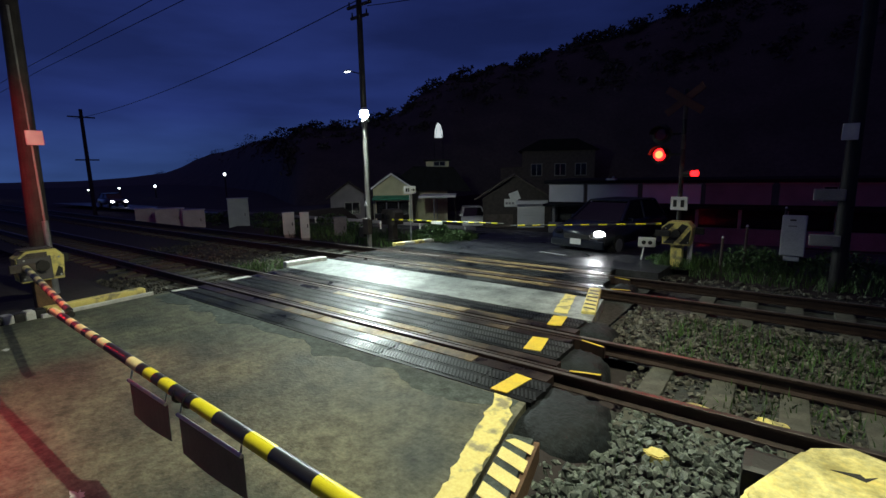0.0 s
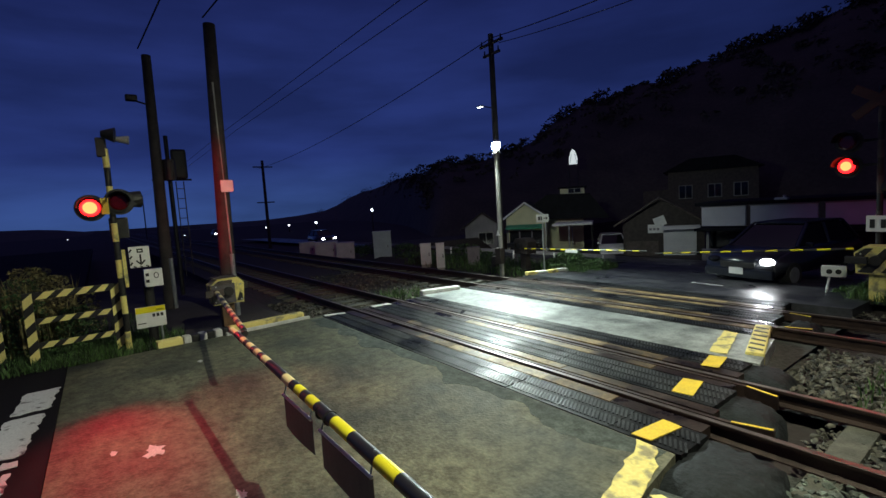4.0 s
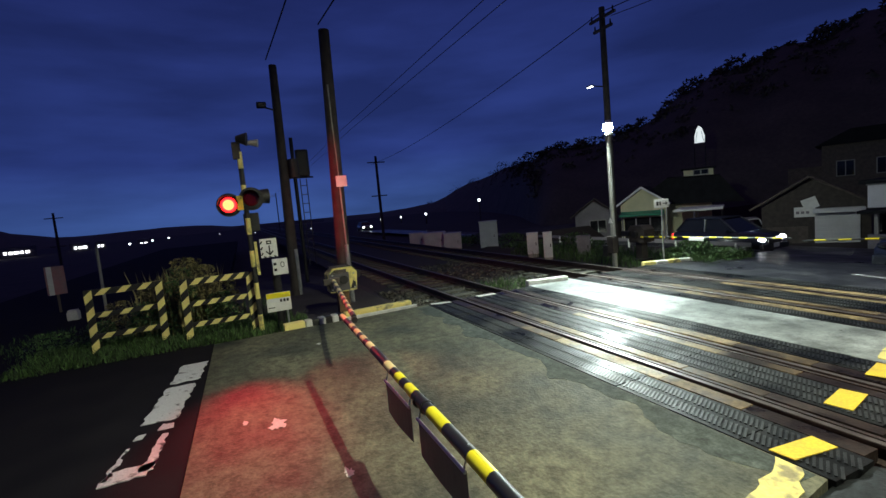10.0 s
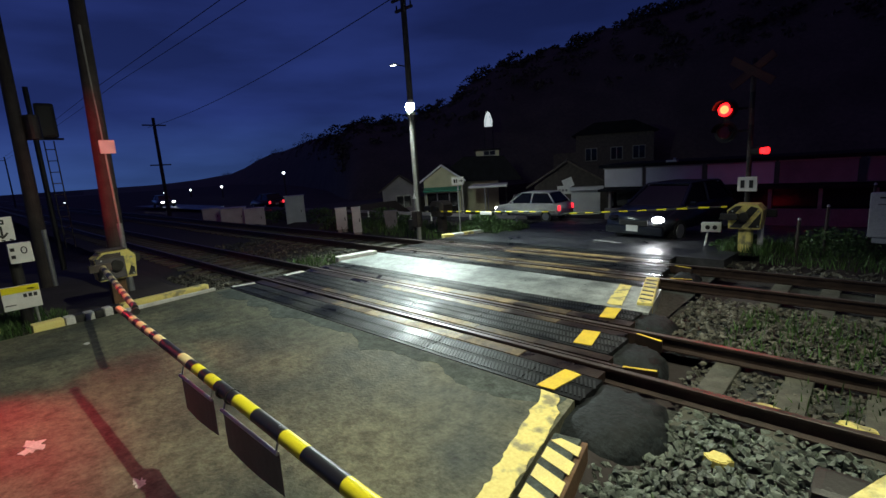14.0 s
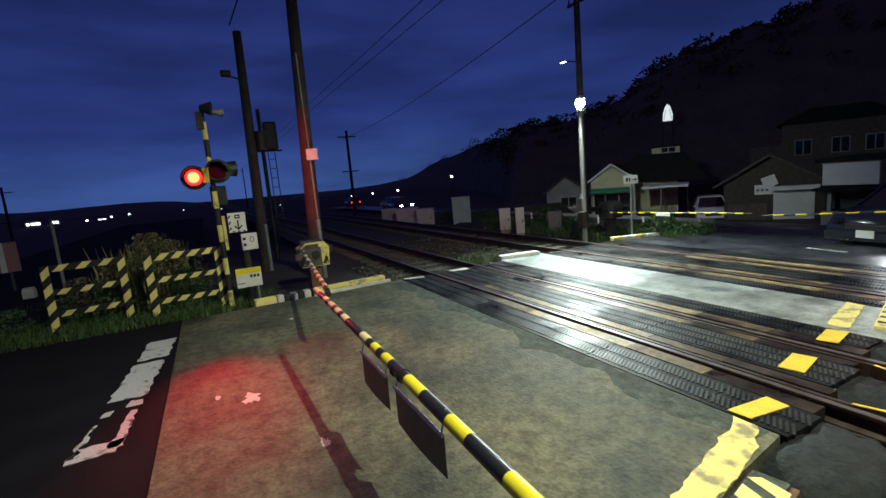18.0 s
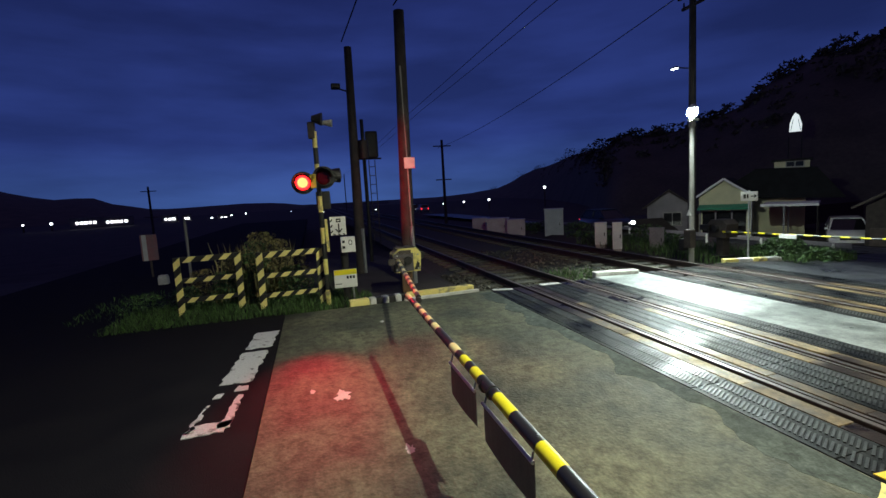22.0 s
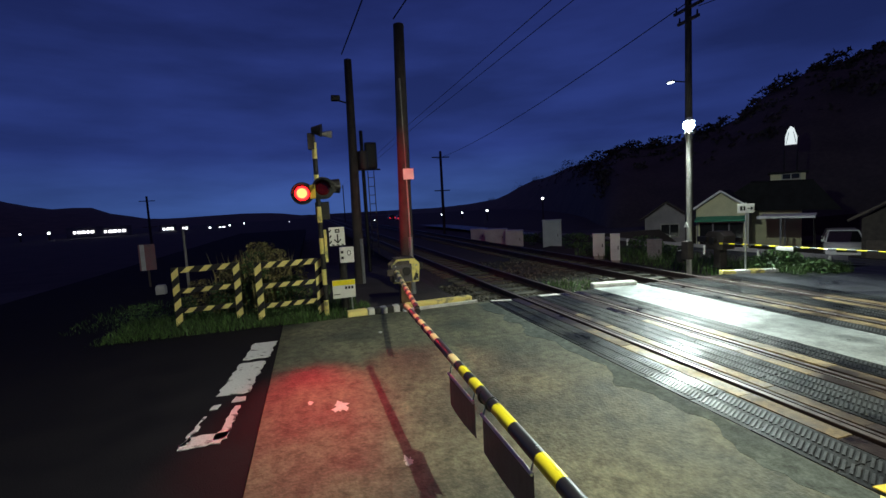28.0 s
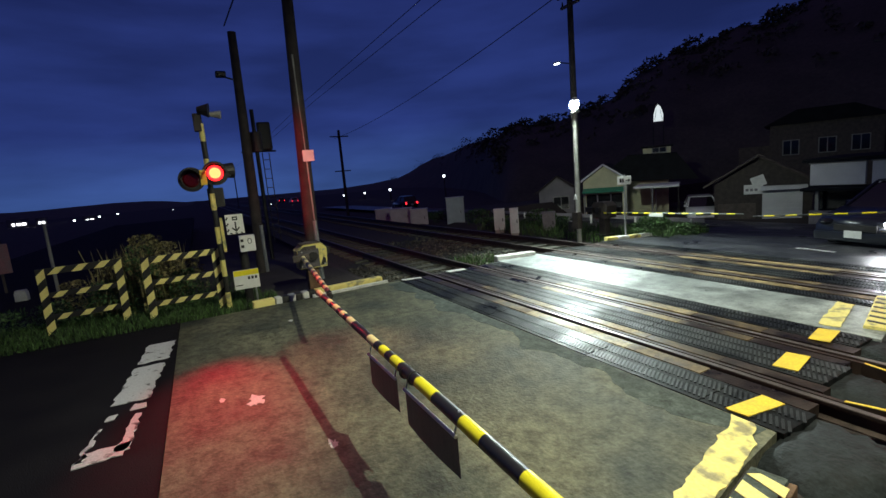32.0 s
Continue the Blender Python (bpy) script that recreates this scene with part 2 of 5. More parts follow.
RED_LENS = mat("dark_red_lens", (0.10, 0.004, 0.005), 0.15, 0, (0.07, 0.003, 0.004), 8, (0.3, 0.7), 80, 0.05)
GRASS = mat("grass_blades", (0.075, 0.150, 0.036), 0.65, 0, (0.036, 0.075, 0.020), 6, (0.3, 0.7), 40, 0.1, island=True)
BUSH = mat("bush_leaves", (0.080, 0.160, 0.046), 0.6, 0, (0.038, 0.078, 0.024), 6, (0.3, 0.7), 40, 0.1, island=True)
DRY = mat("dry_leaves", (0.28, 0.23, 0.10), 0.7, 0, (0.12, 0.12, 0.045), 4, (0.3, 0.7), 40, 0.1, island=True)
WOOD_LEAF = mat("wooded_hill_leaves", (0.115, 0.105, 0.085), 0.85, 0, (0.060, 0.058, 0.048), 0.2, (0.3, 0.7), 3, 0.1, island=True)
CREAM = mat("cream_wall", (0.55, 0.53, 0.36), 0.8, 0, (0.44, 0.43, 0.30), 1.5, (0.3, 0.7), 30, 0.2)
GREY_WALL = mat("grey_wall", (0.25, 0.235, 0.26), 0.8, 0, (0.17, 0.16, 0.18), 1.2, (0.3, 0.7), 30, 0.2)
WHITE_WALL = mat("white_wall", (0.66, 0.66, 0.70), 0.7, 0, (0.54, 0.54, 0.58), 1.2, (0.3, 0.7), 30, 0.2)
ROOF = mat("slate_roof", (0.016, 0.017, 0.021), 0.8, 0, (0.009, 0.010, 0.012), 2, (0.3, 0.7), 30, 0.4, spec=0.12)
GREEN = mat("green_awning", (0.05, 0.30, 0.19), 0.6, 0, (0.035, 0.22, 0.14), 2, (0.3, 0.7), 30, 0.2)
WOOD = mat("brown_timber", (0.16, 0.085, 0.04), 0.7, 0, (0.08, 0.045, 0.025), 5, (0.3, 0.7), 40, 0.4)
GLASS_DARK = mat("dark_window_glass", (0.012, 0.013, 0.017), 0.08, 0, (0.010, 0.011, 0.014), 2, (0.3, 0.7), 30, 0.0)
CAR_WHITE = mat("white_car_paint", (0.75, 0.75, 0.77), 0.25, 0, (0.70, 0.70, 0.72), 2, (0.3, 0.7), 90, 0.0, coat=0.6)
CAR_DARK = mat("dark_blue_car_paint", (0.012, 0.014, 0.022), 0.30, 0.2, (0.009, 0.011, 0.017), 2, (0.3, 0.7), 90, 0.0, coat=0.6)
TYRE = mat("tyre_rubber", (0.02, 0.02, 0.02), 0.8, 0, (0.012, 0.012, 0.012), 8, (0.3, 0.7), 90, 0.2)
HOUSING = mat("light_grey_box", (0.60, 0.62, 0.64), 0.5, 0, (0.48, 0.50, 0.52), 3, (0.3, 0.7), 60, 0.1)
# dark red with the board's lack of light put into the colour
UNLIT_RED = mat("unlit_red_board", (0.11, 0.035, 0.030), 0.7, 0, (0.06, 0.025, 0.022), 5)
LAMP_GLOW = glow("lamp_glow", (0.80, 1.0, 0.94), 60)
SMALL_GLOW = glow("small_lamp_glow", (0.85, 0.95, 1.0), 7)
TOWN_GLOW = glow("town_lamp_glow", (0.93, 0.94, 1.0), 4.0)
RED_GLOW = glow("red_lamp_glow", (1.0, 0.010, 0.012), 7.0)
RED_CORE = glow("red_lamp_core", (1.0, 0.15, 0.045), 6.0)
TAIL_GLOW = glow("tail_lamp_glow", (1.0, 0.03, 0.05), 2.5)
HEAD_GLOW = glow("headlight_glow", (0.93, 0.97, 1.0), 40)
PALE_GLOW = glow("lit_sign_panel", (0.80, 0.90, 0.92), 0.9)


# ---- mesh helpers ----
def part(name, bm, material, parent=None, label="", smooth=False, bevel=0.0):
    me = bpy.data.meshes.new(name)
    if smooth:
        for f in bm.faces:
            f.smooth = True
    bm.to_mesh(me)
    bm.free()
    for m in material if isinstance(material, (list, tuple)) else [material]:
        me.materials.append(m)
    ob = new(name, me)
    if parent:
        ob.parent = parent
    if label:
        ob["label"] = label
    return ob


def thing(name, label, category, place=(0, 0, 0), turn=0.0, group="", kind=""):
    ob = new(name)
    ob.empty_display_size = 0.1
    ob.matrix_world = pose(*place, 0, 0, turn)
    return tagged(ob, label, category, group, kind)


def box(size, at=(0, 0, 0), bevel=0.0, rot=None, bm=None):
    """A box of the given size about its centre, with bevelled edges."""
    b = bmesh.new()
    bmesh.ops.create_cube(b, size=1.0, matrix=Matrix.Diagonal((*size, 1)))
    if bevel:
        bmesh.ops.bevel(b, geom=b.edges[:], offset=bevel, segments=2, affect="EDGES", profile=0.7)
    m = Matrix.Translation(at) @ (rot or Matrix.Identity(4))
    bmesh.ops.transform(b, matrix=m, verts=b.verts)
    return merge(bm, b)


def merge(bm, b):
    if bm is None:
        return b
    me = bpy.data.meshes.new("tmp")
    b.to_mesh(me)
    b.free()
    bm.from_mesh(me)
    bpy.data.meshes.remove(me)
    return bm


def rod(a, c, r0, r1=None, seg=14, bm=None, caps=True):
    """A round bar from a to c."""
    a, c = Vector(a), Vector(c)
    b = bmesh.new()
    d = c - a
    bmesh.ops.create_cone(b, cap_ends=caps, segments=seg, radius1=r0, radius2=r0 if r1 is None else r1, depth=d.length)
    q = Vector((0, 0, 1)).rotation_difference(d.normalized()).to_matrix().to_4x4()
    bmesh.ops.transform(b, matrix=Matrix.Translation((a + c) / 2) @ q, verts=b.verts)
    return merge(bm, b)


def slab(points, z0, z1, bm=None, bevel=0.0):
    """A plate with the outline of points (x, y) between two heights."""
    b = bmesh.new()
    low = [b.verts.new((x, y, z0)) for x, y in points]
    f = b.faces.new(low)
    r = bmesh.ops.extrude_face_region(b, geom=[f])
    bmesh.ops.translate(b, verts=[v for v in r["geom"] if isinstance(v, bmesh.types.BMVert)], vec=(0, 0, z1 - z0))
    bmesh.ops.recalc_face_normals(b, faces=b.faces[:])
    if bevel:
        bmesh.ops.bevel(b, geom=b.edges[:], offset=bevel, segments=2, affect="EDGES")
    return merge(bm, b)


def prism(outline, depth, bm=None):
    """An outline in x-z pulled from y=0 to y=depth."""
    b = bmesh.new()
    vs = [b.verts.new((x, 0, z)) for x, z in outline]
    f = b.faces.new(vs)
    r = bmesh.ops.extrude_face_region(b, geom=[f])
    bmesh.ops.translate(b, verts=[v for v in r["geom"] if isinstance(v, bmesh.types.BMVert)], vec=(0, depth, 0))
    bmesh.ops.recalc_face_normals(b, faces=b.faces[:])
    return merge(bm, b)


def polar(az, d):
    """A place d metres from the viewer's stand, az degrees left of +y."""
    return -math.sin(radians(az)) * d, math.cos(radians(az)) * d


# ---- ground and roads ----
RAILS_NEAR, RAILS_FAR = (4.28, 5.38), (7.80, 8.90)


def right_edge(y):
    """The crossing's slanted right-hand edge."""
    return -1.02 - 0.19 * y


LEFT = -8.85


def ground_height(x, y):
    z = -0.30
    if y > 10.2:
        z = -0.14 - 1.45 * min(1, max(0, (y - 11.0) / 13.0))
    if y < 3.0:
        z = -0.05 if x > -14 else -0.05 - 1.2 * min(1, (-14 - x) / 15)
        if x > -1.0 and y > 0.6:
            z = -0.30
    elif x < -25:
        z = -0.30 - 1.4 * min(1, (-25 - x) / 25)
    return z


def grid_lines(lo, hi, step, far):
    inner = list(np.arange(lo, hi + 1e-6, step))
    out = [-far, -far / 2, -far / 4, -far / 8]
    return [v for v in out if v < lo - 1] + inner + [-v for v in reversed(out) if -v > hi + 1]


xs, ys = grid_lines(-40, 20, 0.8, 900), grid_lines(-12, 30, 0.6, 900)
verts = [(x, y, ground_height(x, y) + 0.03 * noise.noise((x * 0.7, y * 0.7, 0))) for y in ys for x in xs]
nx = len(xs)
faces = [(j * nx + i, j * nx + i + 1, (j + 1) * nx + i + 1, (j + 1) * nx + i) for j in range(len(ys) - 1) for i in range(nx - 1)]
me = bpy.data.meshes.new("ground")
me.from_pydata(verts, [], faces)
me.materials.append(EARTH)
tagged(new("ground", me), "dark earth and rough ground round the level crossing", "ground", kind="structure")

road = part("road", slab([(LEFT, -0.45), (2.5, -0.45), (2.5, 0.75), (-1.22, 0.75), (-1.70, 3.0), (-1.78, 3.53), (LEFT - 0.05, 3.53)], -0.35, 0.0), CONCRETE)
tagged(road, "mottled damp concrete road approach to the crossing", "road", kind="structure")
lane = part("road", slab([(-60, -8), (30, -8), (30, -0.46), (-60, -0.46)], -0.35, -0.012), ASPHALT)
tagged(lane, "dark damp asphalt side road along the railway", "road", kind="structure")
# this strip's pale colour stands in for lamplight on wet concrete
mid_road = part("road", slab([(LEFT - 0.15, 6.05), (right_edge(6.05) + 0.1, 6.05), (right_edge(7.2) + 0.1, 7.2), (LEFT - 0.15, 7.2)], -0.35, 0.0), WET_LAMPLIT_CONCRETE)
tagged(mid_road, "wet concrete between the two tracks, its lamplit brightness put into the colour", "road", kind="structure")
far_road = part("road", slab([(LEFT - 0.1, 9.6), (-2.0, 9.6), (-1.9, 11.2), (LEFT + 0.3, 11.2)], -0.35, 0.0), FAR_ASPHALT)
tagged(far_road, "wet grey road beyond the far track", "road", kind="structure")

# the road dips away beyond the crossing and meets a street
b = bmesh.new()
outline = [((LEFT + 0.3, 11.2), (-1.9, 11.2), 0.0), ((-9.0, 14.8), (-0.6, 14.8), -0.28), ((-14.0, 16.9), (6.0, 16.9), -0.80), ((-75.0, 17.4), (40.0, 17.4), -0.95), ((-75.0, 22.6), (60.0, 22.6), -1.22)]
pairs = [(b.verts.new((*l, z)), b.verts.new((*r, z))) for l, r, z in outline]
for (a0, a1), (b0, b1) in zip(pairs, pairs[1:]):
    b.faces.new((a0, a1, b1, b0))
tagged(part("road", b, FAR_ASPHALT), "dark wet street falling away behind the crossing", "road", kind="structure")


# ---- tracks ----
def rail_bm(y, x0, x1):
    prof = [(-0.0625, -0.15), (0.0625, -0.15), (0.0625, -0.138), (0.009, -0.120), (0.009, -0.035), (0.032, -0.028), (0.032, -0.004), (0.026, 0.0), (-0.026, 0.0), (-0.032, -0.004), (-0.032, -0.028), (-0.009, -0.035), (-0.009, -0.120), (-0.0625, -0.138)]
    b = bmesh.new()
    cuts = [x0, -30, -12, LEFT - 0.6, -1.2, 3, 12, x1]
    rings = [[b.verts.new((x, y + py, pz + 0.008)) for py, pz in prof] for x in cuts]
    n = len(prof)
    for r, s in zip(rings, rings[1:]):
        for i in range(n):
            f = b.faces.new((r[i], r[(i + 1) % n], s[(i + 1) % n], s[i]))
            f.material_index = 1 if i == 7 else 0
    b.faces.new(rings[0])
    b.faces.new(list(reversed(rings[-1])))
    bmesh.ops.recalc_face_normals(b, faces=b.faces[:])
    return b


for pair, which in ((RAILS_NEAR, "near"), (RAILS_FAR, "far")):
    track = thing("railway_track", "rusty rails on concrete sleepers in stone ballast", "railway track", kind="structure")
    for y in pair:
        part("rail", rail_bm(y, -160, 90), [RAIL, RAIL_TOP], track)
    c = sum(pair) / 2
    proto = box((0.22, 1.95, 0.16), (0, 0, -0.225), 0.015)
    me = bpy.data.meshes.new("sleeper")
    proto.to_mesh(me)
    proto.free()
    me.materials.append(SLEEPER)
    for k in range(60):
        x = -1.02 + 0.58 * k if k < 16 else -9.4 - 0.6 * (k - 16)
        s = new("sleeper", me)
        s.parent = track
        s.location = (x, c, 0)

# ---- crossing deck: planks and ribbed rubber panels between the rails ----
def deck_strip(y0, y1, kind, parent, step=0.62):
    """Pieces laid end to end along a strip of the deck."""
    x1 = right_edge((y0 + y1) / 2)
    n = int((x1 - LEFT) / step)
    step = (x1 - LEFT) / n
    b = box((step - 0.008, y1 - y0 - 0.008, 0.10), (0, 0, -0.048), 0.004)
    if kind == "rubber":
        rows_ = max(1, round((y1 - y0 - 0.04) / 0.19))
        deep = (y1 - y0 - 0.05) / rows_
        for i in range(15):
            for j in range(rows_):
                at = ((i - 7.0) * step * 0.0655, (j - (rows_ - 1) / 2) * deep, 0.005)
                box((deep * 0.80, 0.019, 0.010), at, 0, Matrix.Rotation(radians(118), 4, "Z"), b)
    shared = {}
    for k in range(n):
        x = LEFT + step * (k + 0.5)
        # planks are worn pale where the wheels run and stay dark towards the ends
        worn = math.exp(-((x + 4.8) / 1.65) ** 4) + 0.25 * math.sin(k * 5.1 + y0 * 3.7)
        look_ = (RUBBER, RIB) if kind == "rubber" else (PLANK,) if worn > 0.72 else (MID_PLANK,) if worn > 0.3 else (DARK_PLANK,)
        if look_[0].name not in shared:
            me = bpy.data.meshes.new(kind)
            b.to_mesh(me)
            for one in look_:
                me.materials.append(one)
            for f in me.polygons:
                f.material_index = 1 if f.center.z > 0.004 and len(look_) > 1 else 0
            shared[look_[0].name] = me
        o = new("rubber_panel" if kind == "rubber" else "plank", shared[look_[0].name])
        o.parent = parent
        o.location = (x, (y0 + y1) / 2, 0.002 * math.sin(k * 2.3 + y0 * 5))
    b.free()


for (ya, yb), first, last in ((RAILS_NEAR, 3.54, 6.04), (RAILS_FAR, 7.21, 9.60)):
    deck = thing("crossing_deck", "wet ribbed rubber panels and rusty planks laid round the rails", "crossing deck", kind="structure")
    deck_strip(first, ya - 0.28, "rubber", deck)
    deck_strip(ya - 0.27, ya - 0.09, "plank", deck, 0.8)
    deck_strip(ya + 0.13, ya + 0.27, "plank", deck, 0.8)
    deck_strip(ya + 0.28, yb - 0.28, "rubber", deck)
    deck_strip(yb - 0.27, yb - 0.13, "plank", deck, 0.8)
    deck_strip(yb + 0.09, yb + 0.27, "plank", deck, 0.8)
    deck_strip(yb + 0.28, last, "rubber", deck)
    for y, s in ((ya, 1), (yb, -1)):
        b = bmesh.new()
        yy = y + 0.085 * s
        x1 = right_edge(y)
        for xa, xb, d in ((LEFT - 0.05, x1 + 0.10, 0.0), (x1 + 0.10, x1 + 0.42, 0.09 * s)):
            pts = [(xa, yy - 0.02), (xb, yy - 0.02 + d), (xb, yy + 0.02 + d), (xa, yy + 0.02)]
            slab(pts, -0.13, 0.0, b)
        part("guard_rail", b, RAIL, deck, "rusty guard rail flared at its end")
        part("guard_tip", slab([(x1 + 0.12, yy + 0.01 * s - 0.014), (x1 + 0.41, yy + 0.09 * s - 0.014), (x1 + 0.41, yy + 0.09 * s + 0.016), (x1 + 0.12, yy + 0.01 * s + 0.016)], 0.001, 0.005), YELLOW, deck, "yellow painted end of the guard rail")

# repaired strip beside the deck with a ragged rim
b = bmesh.new()
pts = [(LEFT + 0.1 + 0.11 * i, 3.27 - 0.14 * noise.noise((i * 0.55, 3.1, 0)) - 0.22 * noise.noise((i * 0.21, 7.7, 0)) + 0.02 * noise.noise((i * 1.7, 1, 0))) for i in range(64)]
pts = [p for p in pts if p[0] < -1.9]
slab(pts + [(-1.86, 3.2), (-1.84, 3.52), (LEFT + 0.1, 3.52)], -0.02, 0.0018, b)
tagged(part("repair_strip", b, EDGE_CONCRETE), "dark ragged repair strip in the concrete beside the deck", "road patch", kind="structure")

# ---- painted lines ----
def paint(name, pts, z, material, label, ragged=0.0, steps=14):
    out = []
    n = len(pts)
    for i in range(n):
        p, q = Vector((*pts[i], 0)), Vector((*pts[(i + 1) % n], 0))
        k = max(1, int((q - p).length / 0.06)) if ragged else 1
        for j in range(k):
            v = p.lerp(q, j / k)
            out.append((v.x + ragged * noise.noise((v.x * 9, v.y * 9, i)), v.y + ragged * noise.noise((v.x * 9, v.y * 9, i + 5))))
    return tagged(part(name, slab(out, z - 0.004, z + 0.004), material), label, "road marking", kind="structure")


paint("yellow_line", [(-1.36, 0.78), (-1.22, 0.80), (-1.77, 3.26), (-1.92, 3.52), (-2.08, 3.52), (-1.86, 2.75), (-1.63, 1.87)], 0.006, WORN_YELLOW, "worn yellow edge line flaking off the concrete", 0.045)
paint("yellow_mark", [(-2.17, 3.56), (-2.00, 3.57), (-1.94, 3.97), (-2.12, 3.99)], 0.012, YELLOW, "bright yellow mark on the deck edge")
paint("yellow_mark", [(-2.37, 4.63), (-2.17, 4.66), (-2.26, 5.08), (-2.45, 5.04)], 0.014, YELLOW, "bright yellow mark on the deck edge")
paint("yellow_mark", [(-2.50, 5.56), (-2.32, 5.60), (-2.40, 6.02), (-2.58, 5.96)], 0.014, YELLOW, "bright yellow mark on the deck edge")
paint("yellow_line", [(-2.66, 6.14), (-2.46, 6.16), (-2.72, 7.17), (-2.90, 7.17)], 0.006, WORN_YELLOW, "pale yellow edge line between the tracks", 0.02)
# one long stripe, worn through in places
for d0, d1, v0, v1 in ((7.86, 7.02, 0.0, 1.0), (6.86, 5.74, 0.0, 1.0), (5.62, 5.48, 0.62, 1.0), (5.36, 4.62, 0.80, 1.0), (4.76, 4.54, 0.0, 1.0), (5.20, 4.60, 0.0, 0.10), (5.48, 5.36, 0.1, 0.34)):
    ends = []
    for d in (d0, d1):
        y0 = -0.49 - 0.083 * (7.8 - d)
        ends.append([(-d, y0 - 0.34 * (1 - v)) for v in (v0, v1)])
    paint("white_line", [ends[0][0], ends[0][1], ends[1][1], ends[1][0]], -0.008, WHITE_LINE, "worn white line painted on the side road", 0.05)
paint("white_line", [(-5.5, -3.78), (-5.5, -3.62), (-6.1, -3.58), (-6.1, -3.74)], -0.008, WHITE_LINE, "white dash on the side road", 0.02)
paint("white_mark", [(-8.90, 3.58), (-8.78, 3.58), (-8.66, 3.96), (-8.78, 3.98)], 0.012, PALE, "pale mark at the deck edge")
paint("white_mark", [(-8.86, 4.62), (-8.70, 4.62), (-8.66, 5.04), (-8.82, 5.04)], 0.014, PALE, "pale mark at the deck edge")
paint("white_line", [(-5.0, 10.62), (-4.3, 10.50), (-4.28, 10.56), (-4.98, 10.68)], 0.006, WHITE_LINE, "worn white stop line beyond the far track", 0.03)
for k in range(3):
    paint("white_line", [(-4.9 + 0.45 * k, 12.0 - 0.1 * k), (-4.75 + 0.45 * k, 11.9 - 0.1 * k), (-4.45 + 0.45 * k, 12.5 - 0.1 * k), (-4.6 + 0.45 * k, 12.6 - 0.1 * k)], -0.12 - 0.07, WHITE_LINE, "white chevron on the far road", 0.01)
# pale scars in the concrete
for x, y, s in ((-4.87, 0.31, 0.14), (-5.10, 0.02, 0.05), (-3.62, 0.76, 0.07), (-7.55, 1.12, 0.06)):
    pts = [(x + s * (1 + 0.9 * noise.noise((2.1 * a, x * 9, y))) * math.cos(a), y + 0.5 * s * (1 + 0.9 * noise.noise((2.3 * a, y * 9, x))) * math.sin(a)) for a in np.arange(0, 6.2, 0.21)]
    tagged(part("pale_scar", slab(pts, -0.01, 0.003), PALE), "pale chipped scar in the concrete", "road patch", kind="structure")


# ---- kerbs and blocks ----
def striped_block(name, a, c, width, z0, z1, n, mats_, label, group=""):
    """A kerb from a to c made of painted lengths."""
    a, c = Vector((*a, 0)), Vector((*c, 0))
    d = c - a
    ob = thing(name, label, "kerb", (*a.xy, 0), math.degrees(math.atan2(d.y, d.x)), group)
    step = d.length / n
    for i in range(n):
        part("painted_length", box((step - 0.003, width, z1 - z0), (step * (i + 0.5), 0, (z0 + z1) / 2), 0.035 if z1 < 0.13 and width > 0.15 else 0.018), mats_[i % len(mats_)], ob)
    return ob


striped_block("kerb", (-8.98, 0.70), (-9.02, 1.08), 0.20, -0.1, 0.105, 1, [FENCE_YELLOW], "yellow painted concrete kerb beside the barrier")
striped_block("kerb", (-9.02, 1.09), (-9.09, 1.84), 0.20, -0.1, 0.105, 6, [PALE, BLACK], "kerb painted in worn white and black lengths")
striped_block("kerb", (-9.09, 1.85), (-9.18, 3.25), 0.20, -0.1, 0.105, 1, [WORN_YELLOW], "faded yellow kerb at the edge of the crossing")
striped_block("kerb", (-8.86, 1.75), (-8.94, 3.30), 0.09, -0.1, 0.05, 1, [PALE], "low pale concrete edging in front of the kerb")
striped_block("kerb", (-9.10, 6.10), (-8.90, 7.08), 0.22, -0.2, 0.09, 1, [PALE], "white painted concrete block at the crossing edge")
striped_block("kerb", (-8.95, 9.55), (-8.50, 10.75), 0.20, -0.2, 0.08, 4, [WORN_YELLOW, PALE], "pale yellow kerb beyond the far track")

ob = thing("kerb_block", "timber edged block painted in yellow and grey stripes", "kerb", (-1.15, 1.30, 0), math.degrees(math.atan2(1.66, -0.37)))
part("beam", box((1.72, 0.20, 0.40), (0.86, 0.02, -0.155), 0.02), EDGE_CONCRETE, ob, "worn grey concrete block")
part("timber_side", box((1.70, 0.045, 0.36), (0.86, -0.106, -0.15), 0.012), WOOD, ob, "weathered brown timber side")
for i in range(8):
    y0 = 0.03 + 0.21 * i
    part("stripe", slab([(y0, -0.11), (y0 + 0.13, -0.11), (y0 + 0.24, 0.11), (y0 + 0.11, 0.11)] if i < 7 else [(y0, -0.11), (y0 + 0.11, -0.11), (y0 + 0.16, 0.05), (y0 + 0.11, 0.11)], 0.043, 0.050), FENCE_YELLOW, ob, "worn yellow stripe")
ob = thing("kerb_block", "worn yellow striped block between the tracks", "kerb", (-2.22, 6.33, 0), math.degrees(math.atan2(1.38, -0.37)))
part("beam", box((1.42, 0.20, 0.34), (0.71, 0, -0.13), 0.03), WORN_YELLOW, ob)
for i in range(6):
    y0 = 0.10 + 0.21 * i
    part("stripe", slab([(y0, -0.08), (y0 + 0.06, -0.08), (y0 + 0.12, 0.08), (y0 + 0.06, 0.08)], 0.038, 0.044), BLACK, ob)


